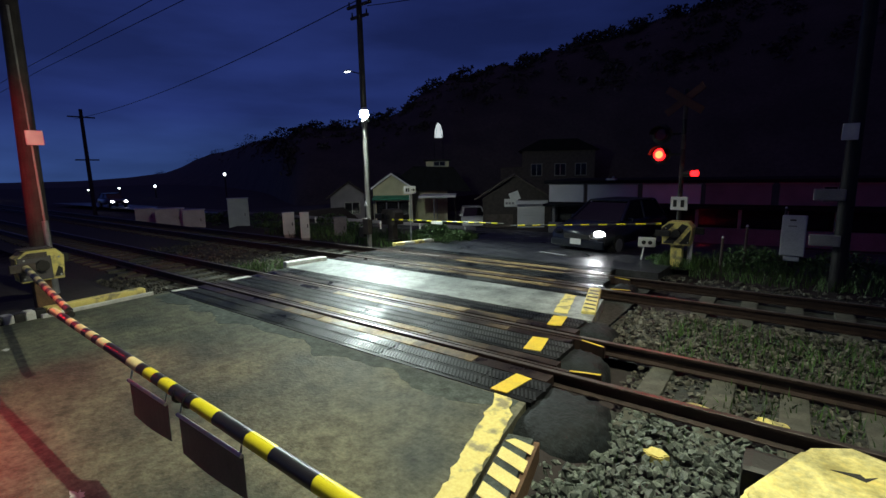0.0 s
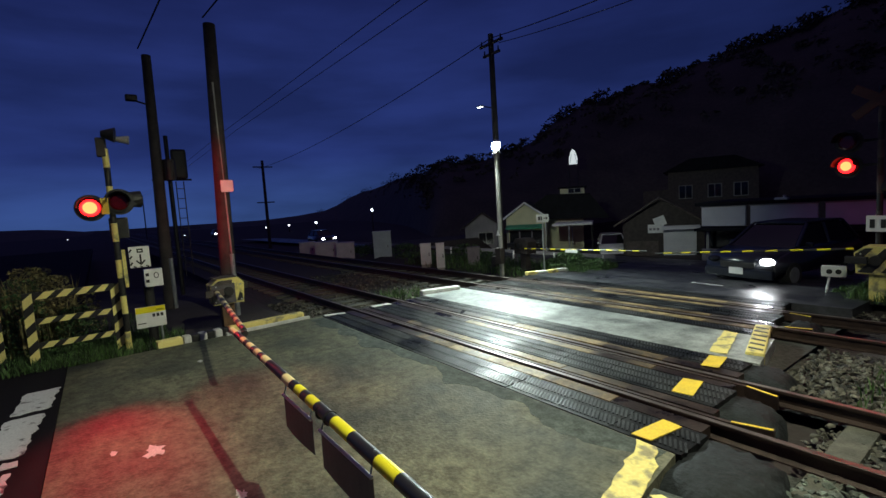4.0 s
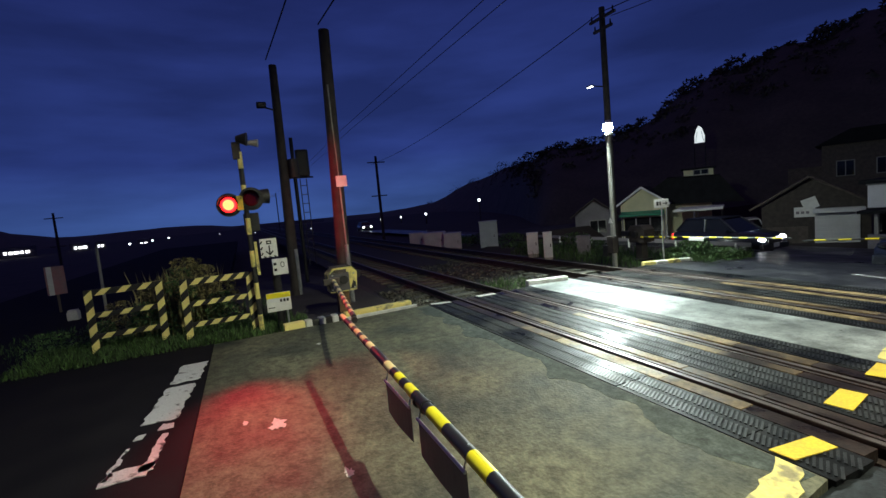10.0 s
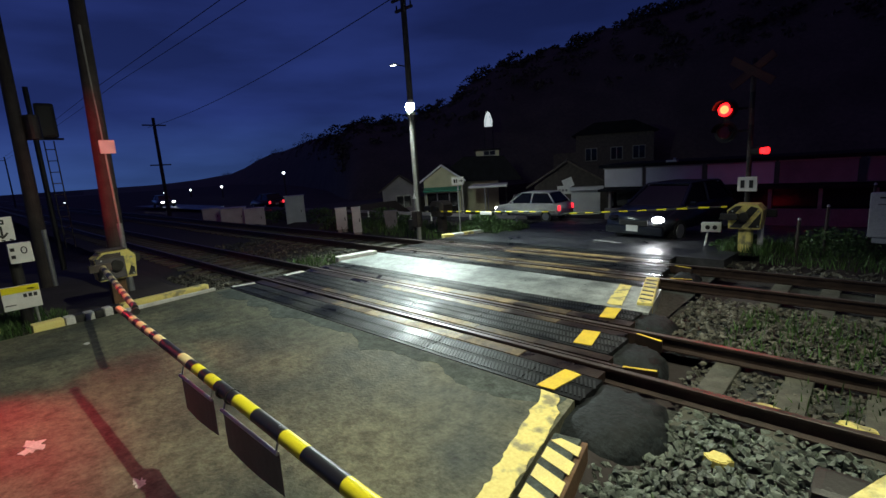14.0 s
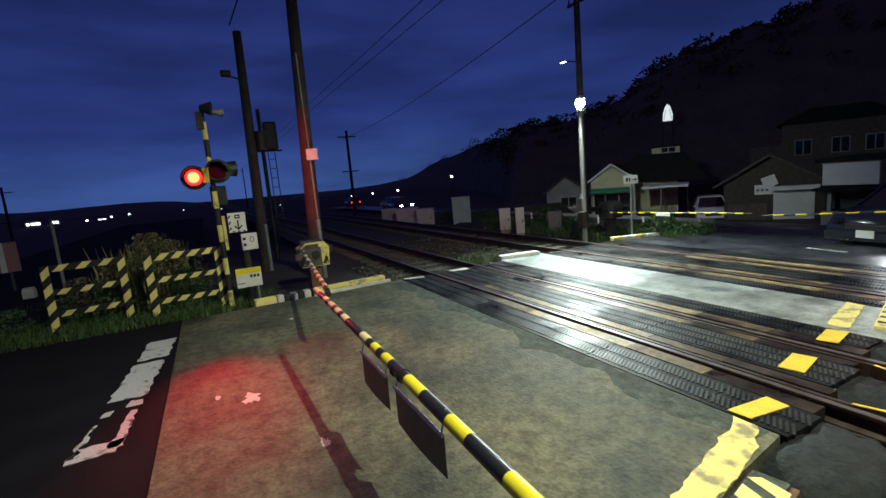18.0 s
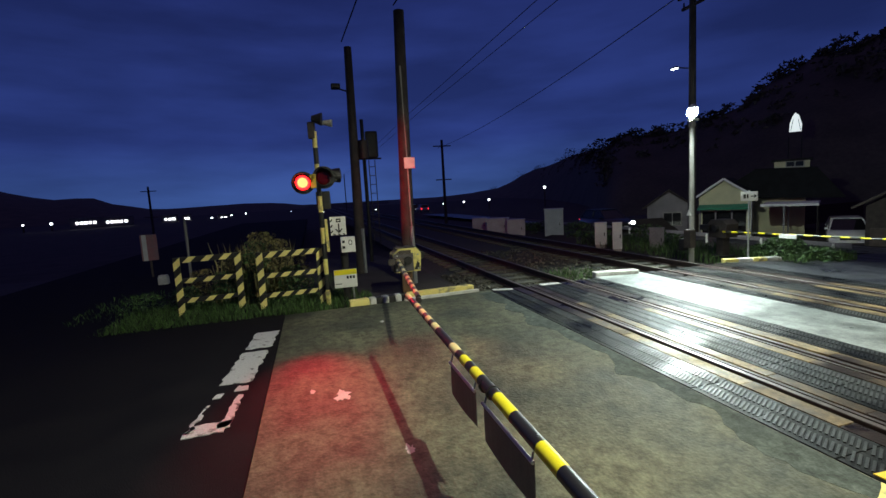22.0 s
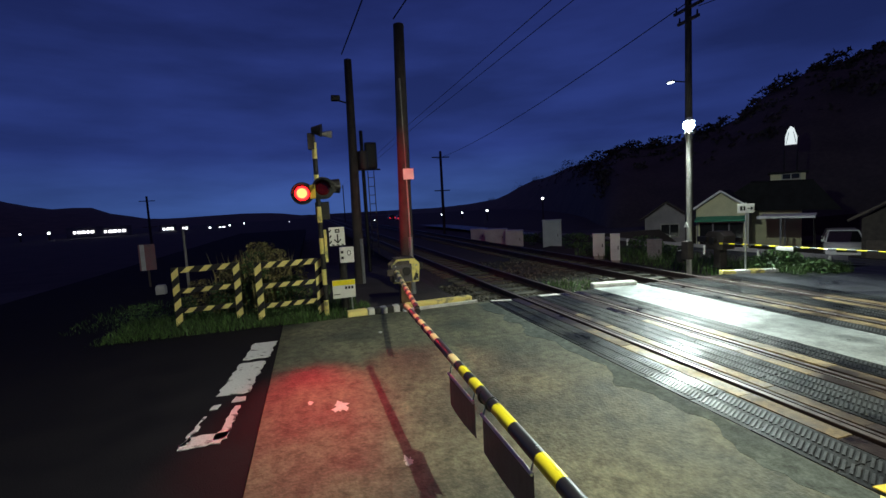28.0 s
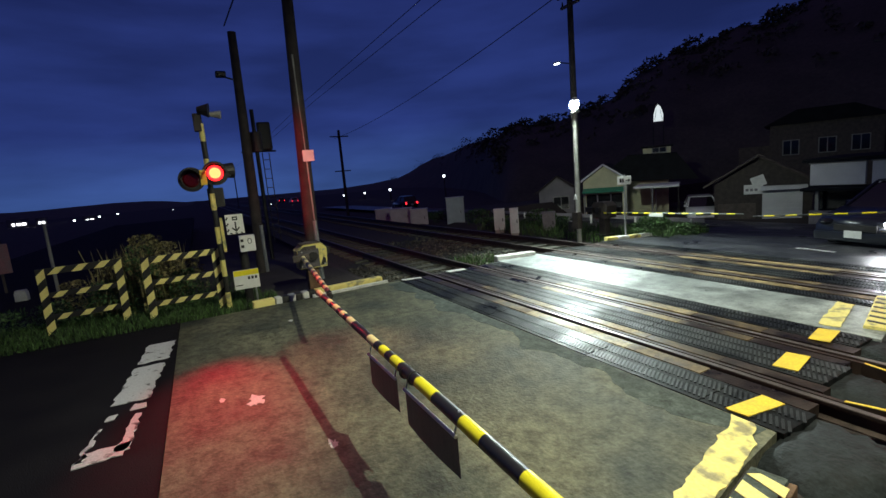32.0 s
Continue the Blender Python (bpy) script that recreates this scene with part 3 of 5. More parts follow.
# ---- asphalt mounds against the deck ----
def mound(pts, top, label):
    cx, cy = sum(p[0] for p in pts) / len(pts), sum(p[1] for p in pts) / len(pts)
    b = bmesh.new()
    rings = []
    ring_n = 28
    for k, (s, z) in enumerate(((1.0, -0.30), (0.93, -0.16), (0.78, top - 0.05), (0.55, top - 0.01), (0.28, top))):
        ring = []
        for i in range(ring_n):
            u = i / ring_n * len(pts)
            j, w = int(u), u - int(u)
            p, q = pts[j], pts[(j + 1) % len(pts)]
            x, y = p[0] + (q[0] - p[0]) * w, p[1] + (q[1] - p[1]) * w
            g = 1 + (0.16 if k < 3 else 0.06) * noise.noise((i * 0.8, k, cx))
            ring.append(b.verts.new((cx + (x - cx) * s * g, cy + (y - cy) * s * g, z + 0.022 * noise.noise((i * 1.3, k * 3, cy)))))
        rings.append(ring)
    for r, s in zip(rings, rings[1:]):
        for i in range(ring_n):
            b.faces.new((r[i], r[(i + 1) % ring_n], s[(i + 1) % ring_n], s[i]))
    b.faces.new(rings[-1])
    tagged(part("asphalt_patch", b, PATCH, smooth=True), label, "road patch", kind="structure")


mound([(-1.86, 3.22), (-1.84, 4.10), (-1.45, 4.14), (-1.10, 4.02), (-1.02, 3.50), (-1.18, 3.14), (-1.5, 3.02)], 0.0, "black asphalt fillet poured beside the rail")
mound([(-2.05, 4.50), (-2.10, 5.20), (-1.75, 5.22), (-1.48, 5.05), (-1.42, 4.60)], -0.03, "black asphalt fillet poured between the rails")
mound([(-2.25, 5.50), (-2.30, 6.15), (-2.05, 6.35), (-1.70, 6.15), (-1.65, 5.60)], -0.02, "black asphalt fillet poured beside the rail")
mound([(-2.50, 8.0), (-2.55, 8.7), (-2.1, 8.65), (-2.0, 8.1)], -0.03, "black asphalt fillet poured between the rails")


# ---- ballast ----
def stone_hulls(count, seed):
    """Angular broken-stone shapes: hulls of a few scattered corners."""
    rng = np.random.RandomState(seed)
    out = []
    for _ in range(count):
        sb = bmesh.new()
        for _ in range(9):
            d = rng.normal(0, 1, 3)
            sb.verts.new(d / np.linalg.norm(d) * rng.uniform(0.85, 1.15) * (1.15, 0.9, 0.75))
        r = bmesh.ops.convex_hull(sb, input=sb.verts[:])
        bmesh.ops.delete(sb, geom=[v for v in sb.verts if not v.link_faces], context="VERTS")
        sb.verts.index_update()
        out.append((np.array([v.co[:] for v in sb.verts]), np.array([[v.index for v in f.verts] for f in sb.faces])))
        sb.free()
    return out


STONES = stone_hulls(14, 4)


def stone_field(name, areas, seed, label, material=None):
    """Loose stones heaped over rectangles (x0, x1, y0, y1, z, count, size)."""
    rng = np.random.RandomState(seed)
    vs, fs, base = [], [], 0
    for x0, x1, y0, y1, z, count, size in areas:
        for k in range(count):
            hull, tri = STONES[k % len(STONES)]
            v = hull * rng.uniform(0.7, 1.2, 3)
            a, e = rng.uniform(0, 6.28), rng.uniform(-1.2, 1.2)
            ca, sa, ce, se = math.cos(a), math.sin(a), math.cos(e), math.sin(e)
            v = v @ np.array([[1, 0, 0], [0, ce, se], [0, -se, ce]]) @ np.array([[ca, sa, 0], [-sa, ca, 0], [0, 0, 1]])
            s = size * rng.uniform(0.45, 1.35)
            p = np.array([rng.uniform(x0, x1), rng.uniform(y0, y1), z + rng.uniform(-0.02, 0.035)])
            vs.append(v * s + p)
            fs += (tri + base).tolist()
            base += len(v)
    me = bpy.data.meshes.new(name)
    me.from_pydata(np.concatenate(vs).tolist(), [], fs)
    me.materials.append(material or BALLAST)
    return tagged(new(name, me), label, "ballast", kind="stuff")


def bed(x0, x1, y0, y1, z):
    b = bmesh.new()
    n, m = 24, 8
    g = [[b.verts.new((x0 + (x1 - x0) * i / n, y0 + (y1 - y0) * j / m, z + 0.03 * noise.noise((i * 0.7 + x0, j * 0.7 + y0, 1)))) for i in range(n + 1)] for j in range(m + 1)]
    for j in range(m):
        for i in range(n):
            b.faces.new((g[j][i], g[j][i + 1], g[j + 1][i + 1], g[j + 1][i]))
    tagged(part("ballast_bed", b, BED), "stony bed of the railway", "ballast", kind="structure")


bed(-1.0, 60, 2.5, 10.0, -0.20)
bed(-2.2, -1.0, 5.4, 7.2, -0.20)
bed(-1.3, 4.0, 1.3, 4.2, -0.20)
bed(-100, LEFT - 0.1, 3.3, 10.0, -0.20)
bed(LEFT - 0.3, right_edge(5), 3.5, 9.6, -0.16)
stone_field("ballast", [(-1.15, 1.6, 1.9, 4.20, -0.165, 4600, 0.034), (-1.45, -1.0, 1.9, 3.1, -0.165, 520, 0.034), (1.6, 5.0, 1.9, 4.2, -0.165, 900, 0.04)], 1, "loose grey-green crushed stone ballast beside the rails")
# the darker stone colour here also stands in for missing lamplight
stone_field("ballast", [(-1.3, 3.0, 4.36, 5.32, -0.20, 1800, 0.032), (-1.9, 3.0, 5.48, 7.6, -0.165, 4200, 0.034), (3.0, 9.0, 5.5, 7.6, -0.16, 1200, 0.045), (-2.3, 4.0, 9.0, 10.2, -0.17, 700, 0.04)], 3, "rust stained crushed stone between and behind the rails, coloured darker for the fading lamplight", DIM_RUST_BALLAST)
stone_field("ballast", [(-10.6, -8.95, 5.6, 7.0, -0.13, 700, 0.035), (-12, -9.0, 3.3, 4.1, -0.17, 500, 0.035), (-16, -9.1, 4.4, 5.3, -0.19, 600, 0.04), (-16, -9.3, 5.5, 7.6, -0.17, 900, 0.04)], 2, "loose crushed stone ballast along the dark tracks", DIM_RUST_BALLAST)


# the nearest stones lie singly on the heap
stone_meshes = []
rng = np.random.RandomState(8)
for hull, tri in STONES[:8]:
    me = bpy.data.meshes.new("stone")
    me.from_pydata(hull.tolist(), [], tri.tolist())
    me.materials.append(BALLAST)
    stone_meshes.append(me)
heap = thing("ballast_heap", "large angular grey-green stones lying on the ballast shoulder", "ballast", kind="structure")
for k in range(290):
    s = new("stone", stone_meshes[k % 8])
    s.parent = heap
    size = rng.uniform(0.024, 0.050)
    s.matrix_world = pose(rng.uniform(-1.05, 0.7), rng.uniform(1.95, 4.05), -0.135 + size * 0.25, *rng.uniform(-180, 180, 3)) @ Matrix.Diagonal((size, size, size * 0.85, 1))
# stones and sleeper ends splashed with yellow paint
for x, y, z, s in ((-0.71, 3.58, -0.12, 0.10), (0.10, 3.40, -0.12, 0.12), (-0.58, 4.55, -0.135, 0.10), (-0.02, 4.60, -0.135, 0.11)):
    pts = [(x + s * (1 + 0.5 * noise.noise((1.9 * a, x, y))) * math.cos(a), y + 0.6 * s * (1 + 0.5 * noise.noise((2 * a, y, x))) * math.sin(a)) for a in np.arange(0, 6.2, 0.42)]
    tagged(part("painted_stone", slab(pts, z - 0.05, z + 0.02, bevel=0.008), WORN_YELLOW), "flat stone splashed with yellow paint in the ballast", "stone", "painted stones")


# ---- barriers ----
def boom(name, root, tip, bounds, r0, r1, label, pale=None, pale_from=99.0):
    """A striped barrier boom; bounds are distances from the root at which the colour changes, yellow first."""
    root, tip = Vector(root), Vector(tip)
    d = tip - root
    ob = thing(name, label, "barrier boom", root, math.degrees(math.atan2(d.y, d.x)), "barrier booms")
    flat, rise, length = d.xy.length, d.z, d.length
    for i, (a, c) in enumerate(zip(bounds, bounds[1:])):
        pa, pc = Vector((flat * a / length, 0, rise * a / length)), Vector((flat * c / length, 0, rise * c / length))
        ra, rc = r0 + (r1 - r0) * a / length, r0 + (r1 - r0) * c / length
        part("band", rod(pa, pc, ra, rc, 36), BOOM_BLACK if i % 2 else pale if a > pale_from else BOOM_YELLOW, ob, smooth=False)
    return ob


near_x = [-0.25, -0.62, -0.95, -1.26, -1.54, -1.85, -2.05, -2.35, -2.58, -2.84, -2.98, -3.08, -3.20, -3.30, -3.46, -3.85, -4.00, -4.10, -4.22, -4.32, -4.46, -4.56, -4.68, -4.90, -5.12]
near = boom("barrier_boom", (-0.25, 1.13, 0.70), (-5.12, 1.11, 0.91), [(-0.25 - x) * 1.0008 for x in [-0.25, -0.95] + near_x[3:]], 0.044, 0.030, "yellow and black banded barrier boom lowered across the road", FADED_FILM, 3.0)
part("end_cap", rod((4.87, 0, 0.20), (4.90, 0, 0.201), 0.034, 0.034, 16), DARK, near, "black end cap")
for x in (2.40, 2.52):
    part("tie", rod((x, 0, 0.0985), (x + 0.015, 0, 0.099), 0.046, 0.046, 18), BLACK, near, "black cable tie")
for x0, x1, zt in ((2.63, 3.18, 0.075), (1.82, 2.49, 0.05)):
    sheet = bmesh.new()
    n = 8
    edge = []
    for k in range(n + 1):
        bow = 0.012 * math.sin(math.pi * k / n)
        x = x0 + (x1 - x0) * k / n
        edge.append([sheet.verts.new((x, 0.030 + s + bow * q, zt - 0.055 - 0.235 * q)) for s, q in ((0, 0), (0, 1), (0.004, 1), (0.004, 0))])
    for e, f in zip(edge, edge[1:]):
        for q in range(4):
            sheet.faces.new((e[q], e[(q + 1) % 4], f[(q + 1) % 4], f[q]))
    sheet.faces.new(edge[0])
    sheet.faces.new(list(reversed(edge[-1])))
    bmesh.ops.recalc_face_normals(sheet, faces=sheet.faces[:])
    plate = part("hanging_sheet", sheet, PLATE, near, "dark grey plastic warning sheet seen from behind")
    part("hanging_bar", rod((x0, 0.040, zt - 0.050), (x1, 0.040, zt - 0.042), 0.011, None, 8), WHITE, near, "thin white hanging bar")
    for x in (x0 + 0.02, x1 - 0.02):
        part("hook", rod((x, 0.036, zt - 0.05), (x, 0.0, zt + 0.075), 0.006, None, 6), STEEL, near)

far_b = boom("barrier_boom", (-9.15, 1.72, 0.74), (-5.62, 1.34, 0.76), [0.02, 0.35, 0.62, 0.95, 1.25, 1.52, 1.70, 1.88, 2.06, 2.24, 2.42, 2.60, 2.78, 2.96, 3.14, 3.32, 3.52], 0.044, 0.032, "yellow and black barrier boom reaching from the far kerb side", FADED_FILM, 0.0)
part("end_cap", rod((3.50, 0, -0.01), (3.57, 0, -0.0102), 0.036, 0.036, 16), DARK, far_b, "black end cap")
left_far = boom("barrier_boom", (-9.75, 10.38, 0.62), (-5.72, 10.38, 0.70), [0.0] + [0.18 * i + 0.1 for i in range(22)], 0.022, 0.016, "yellow and black barrier boom across the far side of the road")
part("notice", box((0.40, 0.012, 0.09), (1.75, -0.045, 0.0), 0.01), WHITE, left_far, "small white notice on the boom")
right_far = boom("barrier_boom", (-2.16, 10.40, 0.88), (-5.60, 10.35, 0.66), [0.0] + [0.2 * i + 0.1 for i in range(18)], 0.022, 0.016, "yellow and black barrier boom in front of the waiting car")


def barrier_machine(place, turn, label, look_="striped"):
    """A motor housing on a pedestal; its road face is local +y."""
    ob = thing("barrier_machine", label, "barrier machine", place, turn, "barrier machines")
    coat_ = {"striped": WORN_YELLOW, "grey": GREY_POLE, "brown": TARRED}[look_]
    part("pedestal", box((0.22, 0.22, 0.52), (0, 0, 0.24), 0.02), {"grey": WOOD, "brown": TARRED}.get(look_, WORN_YELLOW), ob, "rust stained pedestal")
    part("base_plate", box((0.40, 0.40, 0.05), (0, 0, 0.0), 0.01), DARK, ob)
    outline = [(-0.26, 0.50), (0.26, 0.50), (0.29, 0.86), (0.16, 0.97), (-0.20, 0.97), (-0.29, 0.86)]
    body = part("housing", prism(outline, 0.40), coat_ if look_ != "grey" else WORN_YELLOW, ob, "scuffed motor housing")
    body.location = (0, -0.20, 0)
    if look_ == "striped":
        for face in (-0.207, 0.201):
            part("stripe", prism([(-0.24, 0.53), (-0.06, 0.53), (-0.27, 0.84)], 0.006), BLACK, ob, "black diagonal stripe").location = (0, face, 0)
            part("stripe", prism([(0.05, 0.52), (0.24, 0.52), (-0.10, 0.94), (-0.22, 0.90)], 0.006), BLACK, ob, "black diagonal stripe").location = (0, face, 0)
            part("stripe", prism([(0.27, 0.66), (0.275, 0.84), (0.14, 0.94), (0.04, 0.94)], 0.006), BLACK, ob, "black diagonal stripe").location = (0, face, 0)
    elif look_ == "grey":
        part("cover_panel", box((0.40, 0.012, 0.36), (0.08, 0.207, 0.70), 0.02), PLATE, ob, "dark grey cover panel")
        part("cover_panel", prism([(-0.08, 0.86), (0.25, 0.86), (0.15, 0.94), (-0.08, 0.94)], 0.012), POLE, ob, "dull brown upper panel").location = (0, 0.201, 0)
        part("cover_panel", box((0.40, 0.30, 0.02), (0.02, 0.0, 0.985), 0.008), POLE, ob, "dull scuffed lid")
        part("scuff", prism([(-0.24, 0.54), (-0.14, 0.54), (-0.20, 0.70), (-0.25, 0.66)], 0.005), BLACK, ob).location = (0, 0.201, 0)
    part("arm_hub", rod((0, -0.29, 0.74), (0, 0.29, 0.74), 0.085, None, 18), DARK, ob)
    part("arm_clamp", box((0.30, 0.10, 0.12), (0.24, 0.27, 0.74), 0.015), DARK if look_ != "grey" else POLE, ob)
    part("counterweight", box((0.30, 0.09, 0.15), (-0.30, -0.27, 0.76), 0.02), DARK, ob)
    for x, z in ((0.22, 0.56), (-0.22, 0.56), (0.2, 0.84), (-0.22, 0.84)):
        part("cover_bolt", rod((x, 0.20, z), (x, 0.216, z), 0.014, None, 8), STEEL, ob)
    return ob


barrier_machine((-9.40, 1.92, 0.0), -90, "scuffed yellow and grey barrier machine beside the kerb", "grey")
barrier_machine((-1.88, 10.66, -0.05), 180, "yellow and black striped barrier machine beside the far signal")
barrier_machine((-9.95, 10.60, -0.05), 0, "rust brown barrier machine in the shade behind the lamp post", "brown")

# the machine beside the viewer, of which the top shows
ob = thing("barrier_machine", "bright yellow topped barrier machine beside the near kerb", "barrier machine", (0.20, 1.66, 0.07), 0, "barrier machines")
part("housing", slab([(-0.27, -0.12), (-0.12, 0.19), (-0.02, 0.26), (0.10, 0.21), (0.31, -0.1), (0.31, -0.38), (-0.27, -0.38)], -0.28, 1.00, bevel=0.02), BLACK, ob, "black housing")
part("cover", slab([(-0.29, -0.14), (-0.14, 0.22), (-0.02, 0.30), (0.11, 0.245), (0.33, -0.10), (0.33, -0.40), (-0.29, -0.40)], 1.001, 1.055, bevel=0.02), COVER_YELLOW, ob, "bright yellow scuffed top cover")
part("scuff", slab([(-0.08, 0.10), (-0.01, 0.12), (0.0, 0.105), (0.03, 0.13), (0.0, 0.085), (-0.03, 0.095)], 1.054, 1.0565), BLACK, ob, "black scratch on the cover")
part("rear_box", box((0.15, 0.16, 1.25), (-0.23, 0.16, 0.36), 0.03), BLACK, ob, "black box behind the cover")
part("arm_clamp", box((0.24, 0.10, 0.14), (-0.38, -0.53, 0.66), 0.015), WORN_YELLOW, ob)
part("arm_hub", rod((-0.26, -0.60, 0.66), (-0.26, -0.20, 0.66), 0.09, None, 18), DARK, ob)


# ---- signals ----
def lamp_unit(parent, at, name="signal_lamp", r=0.135):
    """A round lamp with hood and backboard, facing local -y."""
    x, y, z = at
    u = part(name, rod((x, y + 0.16, z), (x, y, z), r * 1.15, r * 1.2, 24), DARK, parent, "round black signal lamp")
    part("backboard", rod((x, y + 0.05, z), (x, y + 0.04, z), r * 1.55, None, 28), BLACK, u)
    part("lens", rod((x, y - 0.004, z), (x, y - 0.022, z), r, r * 0.8, 24), RED_LENS, u, "dark red glass lens")
    hood = bmesh.new()
    for k in range(10):
        a0, a1 = math.pi * (k / 10), math.pi * ((k + 1) / 10)
        v = [hood.verts.new((x + r * 1.2 * math.cos(a), yy, z + r * 1.2 * math.sin(a))) for a, yy in ((a0, y), (a1, y), (a1, y - 0.20), (a0, y - 0.20))]
        hood.faces.new(v)
    bmesh.ops.solidify(hood, geom=hood.faces[:], thickness=0.006)
    part("hood", hood, DARK, u, "black lamp hood")
    return u


def striped_post(parent, h, r, n, z0=0.0, name="post", pale=None):
    for k in range(n):
        part(name, rod((0, 0, z0 + h * k / n), (0, 0, z0 + h * (k + 1) / n), r, None, 16), BLACK if k % 2 else pale or WORN_YELLOW, parent, smooth=False)


sig = thing("crossing_signal", "black and yellow crossing signal with two red lamps", "crossing signal", (-9.30, 0.34, 0), 90 - 4)
striped_post(sig, 3.3, 0.045, 11)
lamp_unit(sig, (-0.27, -0.16, 2.36))
lamp_unit(sig, (0.11, -0.16, 2.44))
part("cross_arm", box((0.80, 0.06, 0.07), (-0.05, 0.0, 2.40), 0.01), DARK, sig)
part("side_lamp", rod((0.20, 0.05, 2.48), (0.40, 0.10, 2.48), 0.12, 0.14, 18), DARK, sig, "black lamp turned away")
part("relay_box", box((0.26, 0.20, 0.34), (0.06, 0.12, 2.02), 0.02), DARK, sig)
part("horn_box", box((0.12, 0.14, 0.30), (-0.05, 0, 3.32), 0.02), TARRED, sig, "small housing under the horn")
part("horn", rod((-0.02, -0.10, 3.52), (0.16, -0.12, 3.50), 0.05, 0.12, 18), DARK, sig, "black horn loudspeaker")
part("horn_bracket", rod((0, 0, 3.3), (0.0, 0, 3.56), 0.03, None, 10), DARK, sig)
part("side_horn", rod((0.12, 0.0, 3.46), (0.34, -0.02, 3.44), 0.03, 0.07, 14), GREY_POLE, sig, "pale side loudspeaker")
part("marker_strip", box((0.05, 0.02, 0.62), (0.08, -0.06, 1.35), 0.004), WORN_YELLOW, sig, "yellow marker strip")
part("reflector_panel", box((0.10, 0.02, 0.26), (-0.08, -0.17, 2.38), 0.004), YELLOW, sig, "yellow panel beside the lamp")
sig_light = part("lit_lamp", rod((0, 0, 0), (0, -0.03, 0), 0.132, 0.11, 24), RED_GLOW, sig, "glowing red lamp disc")
part("hot_centre", rod((0, -0.030, 0), (0, -0.036, 0), 0.092, 0.07, 24), RED_CORE, sig_light, "orange hot centre of the lamp")

far_sig = thing("crossing_signal", "far level crossing signal with a cross board and red lamps", "crossing signal", (-1.93, 10.90, 0.0), -10)
# brown in place of the yellow bands, so that the post looks unlit
striped_post(far_sig, 3.6, 0.045, 12, pale=POLE)
for z in (2.30, 2.72):
    lamp_unit(far_sig, (-0.40, -0.16, z))
part("lamp_arm", box((0.42, 0.05, 0.05), (-0.20, 0.0, 2.30), 0.01), DARK, far_sig)
part("lamp_arm", box((0.42, 0.05, 0.05), (-0.20, 0.0, 2.72), 0.01), DARK, far_sig)
# the boards' dark colour imitates their standing out of the light
for a in (35, -35):
    part("cross_board", box((0.86, 0.03, 0.15), (0, -0.07 - 0.01 * (a > 0), 3.38), 0.01, Matrix.Rotation(radians(a), 4, "Y")), UNLIT_RED, far_sig, "crossed board in a red darkened to look unlit")
part("plate", box((0.34, 0.03, 0.28), (0.02, -0.08, 1.28), 0.01), WHITE, far_sig, "white plate with dark marks")
for k in range(2):
    part("plate_mark", box((0.07, 0.008, 0.15), (-0.06 + 0.15 * k, -0.098, 1.28), 0.002), DARK, far_sig, "dark bar on the plate")
part("side_lamp", rod((0.20, -0.02, 1.90), (0.32, -0.05, 1.90), 0.055, 0.065, 16), RED_GLOW, far_sig, "small red lamp seen from its side")
part("side_lamp_body", rod((0.05, 0.0, 1.90), (0.20, -0.02, 1.90), 0.08, None, 14), DARK, far_sig)
far_light = part("lit_lamp", rod((0, 0, 0), (0, -0.03, 0), 0.128, 0.11, 24), RED_GLOW, far_sig, "glowing red lamp disc")
part("hot_centre", rod((0, -0.030, 0), (0, -0.036, 0), 0.080, 0.06, 24), RED_CORE, far_light, "orange hot centre of the lamp")
part("pipe", rod((0.28, -0.05, 0.0), (0.28, -0.05, 0.62), 0.05, None, 12), HOUSING, far_sig, "pale cable pipe")

# ---- notices beside the near signal ----
post = thing("sign_post", "grey post with notices beside the crossing signal", "sign post", (-9.50, 0.74, 0.04), 90)
part("post", rod((-0.02, 0, -0.1), (-0.02, 0, 1.05), 0.075, None, 16), DARK, post)
part("steel_stake", rod((0.10, -0.10, -0.1), (0.10, -0.10, 0.45), 0.018, None, 10), STEEL, post, "thin bright stake")
arrow = part("arrow_sign", box((0.30, 0.012, 0.36), (-0.10, -0.09, 1.47), 0.006), WHITE, post, "white sign with a black downward arrow")
part("arrow_shaft", box((0.026, 0.004, 0.15), (-0.09, -0.099, 1.44)), BLACK, arrow)
for s in (1, -1):
    part("arrow_head", box((0.025, 0.004, 0.10), (-0.09 + 0.03 * s, -0.099, 1.375), 0, Matrix.Rotation(radians(42 * s), 4, "Y")), BLACK, arrow)
part("pictogram", box((0.09, 0.004, 0.07), (-0.09, -0.099, 1.575)), BLACK, arrow)
part("pictogram_bar", box((0.05, 0.005, 0.02), (-0.09, -0.101, 1.575)), WHITE, arrow)
for k in range(3):
    part("edge_bar", box((0.025, 0.004, 0.06), (-0.225, -0.099, 1.36 + 0.11 * k), 0, Matrix.Rotation(radians(35), 4, "Y")), BLACK, arrow)
    part("edge_bar", box((0.045, 0.004, 0.022), (-0.18 + 0.09 * k, -0.099, 1.305), 0, Matrix.Rotation(radians(20), 4, "Y")), BLACK, arrow)
ebox = part("emergency_box", box((0.27, 0.16, 0.30), (0.06, -0.12, 1.10), 0.015), WHITE, post, "white emergency button box")
ring = bmesh.new()
for k in range(14):
    a, c = 2 * math.pi * k / 14, 2 * math.pi * (k + 1) / 14
    rod((0.10 + 0.032 * math.cos(a), -0.203, 1.14 + 0.048 * math.sin(a)), (0.10 + 0.032 * math.cos(c), -0.203, 1.14 + 0.048 * math.sin(c)), 0.007, None, 6, ring)
part("button_ring", ring, BLACK, ebox, "black oval round the button")
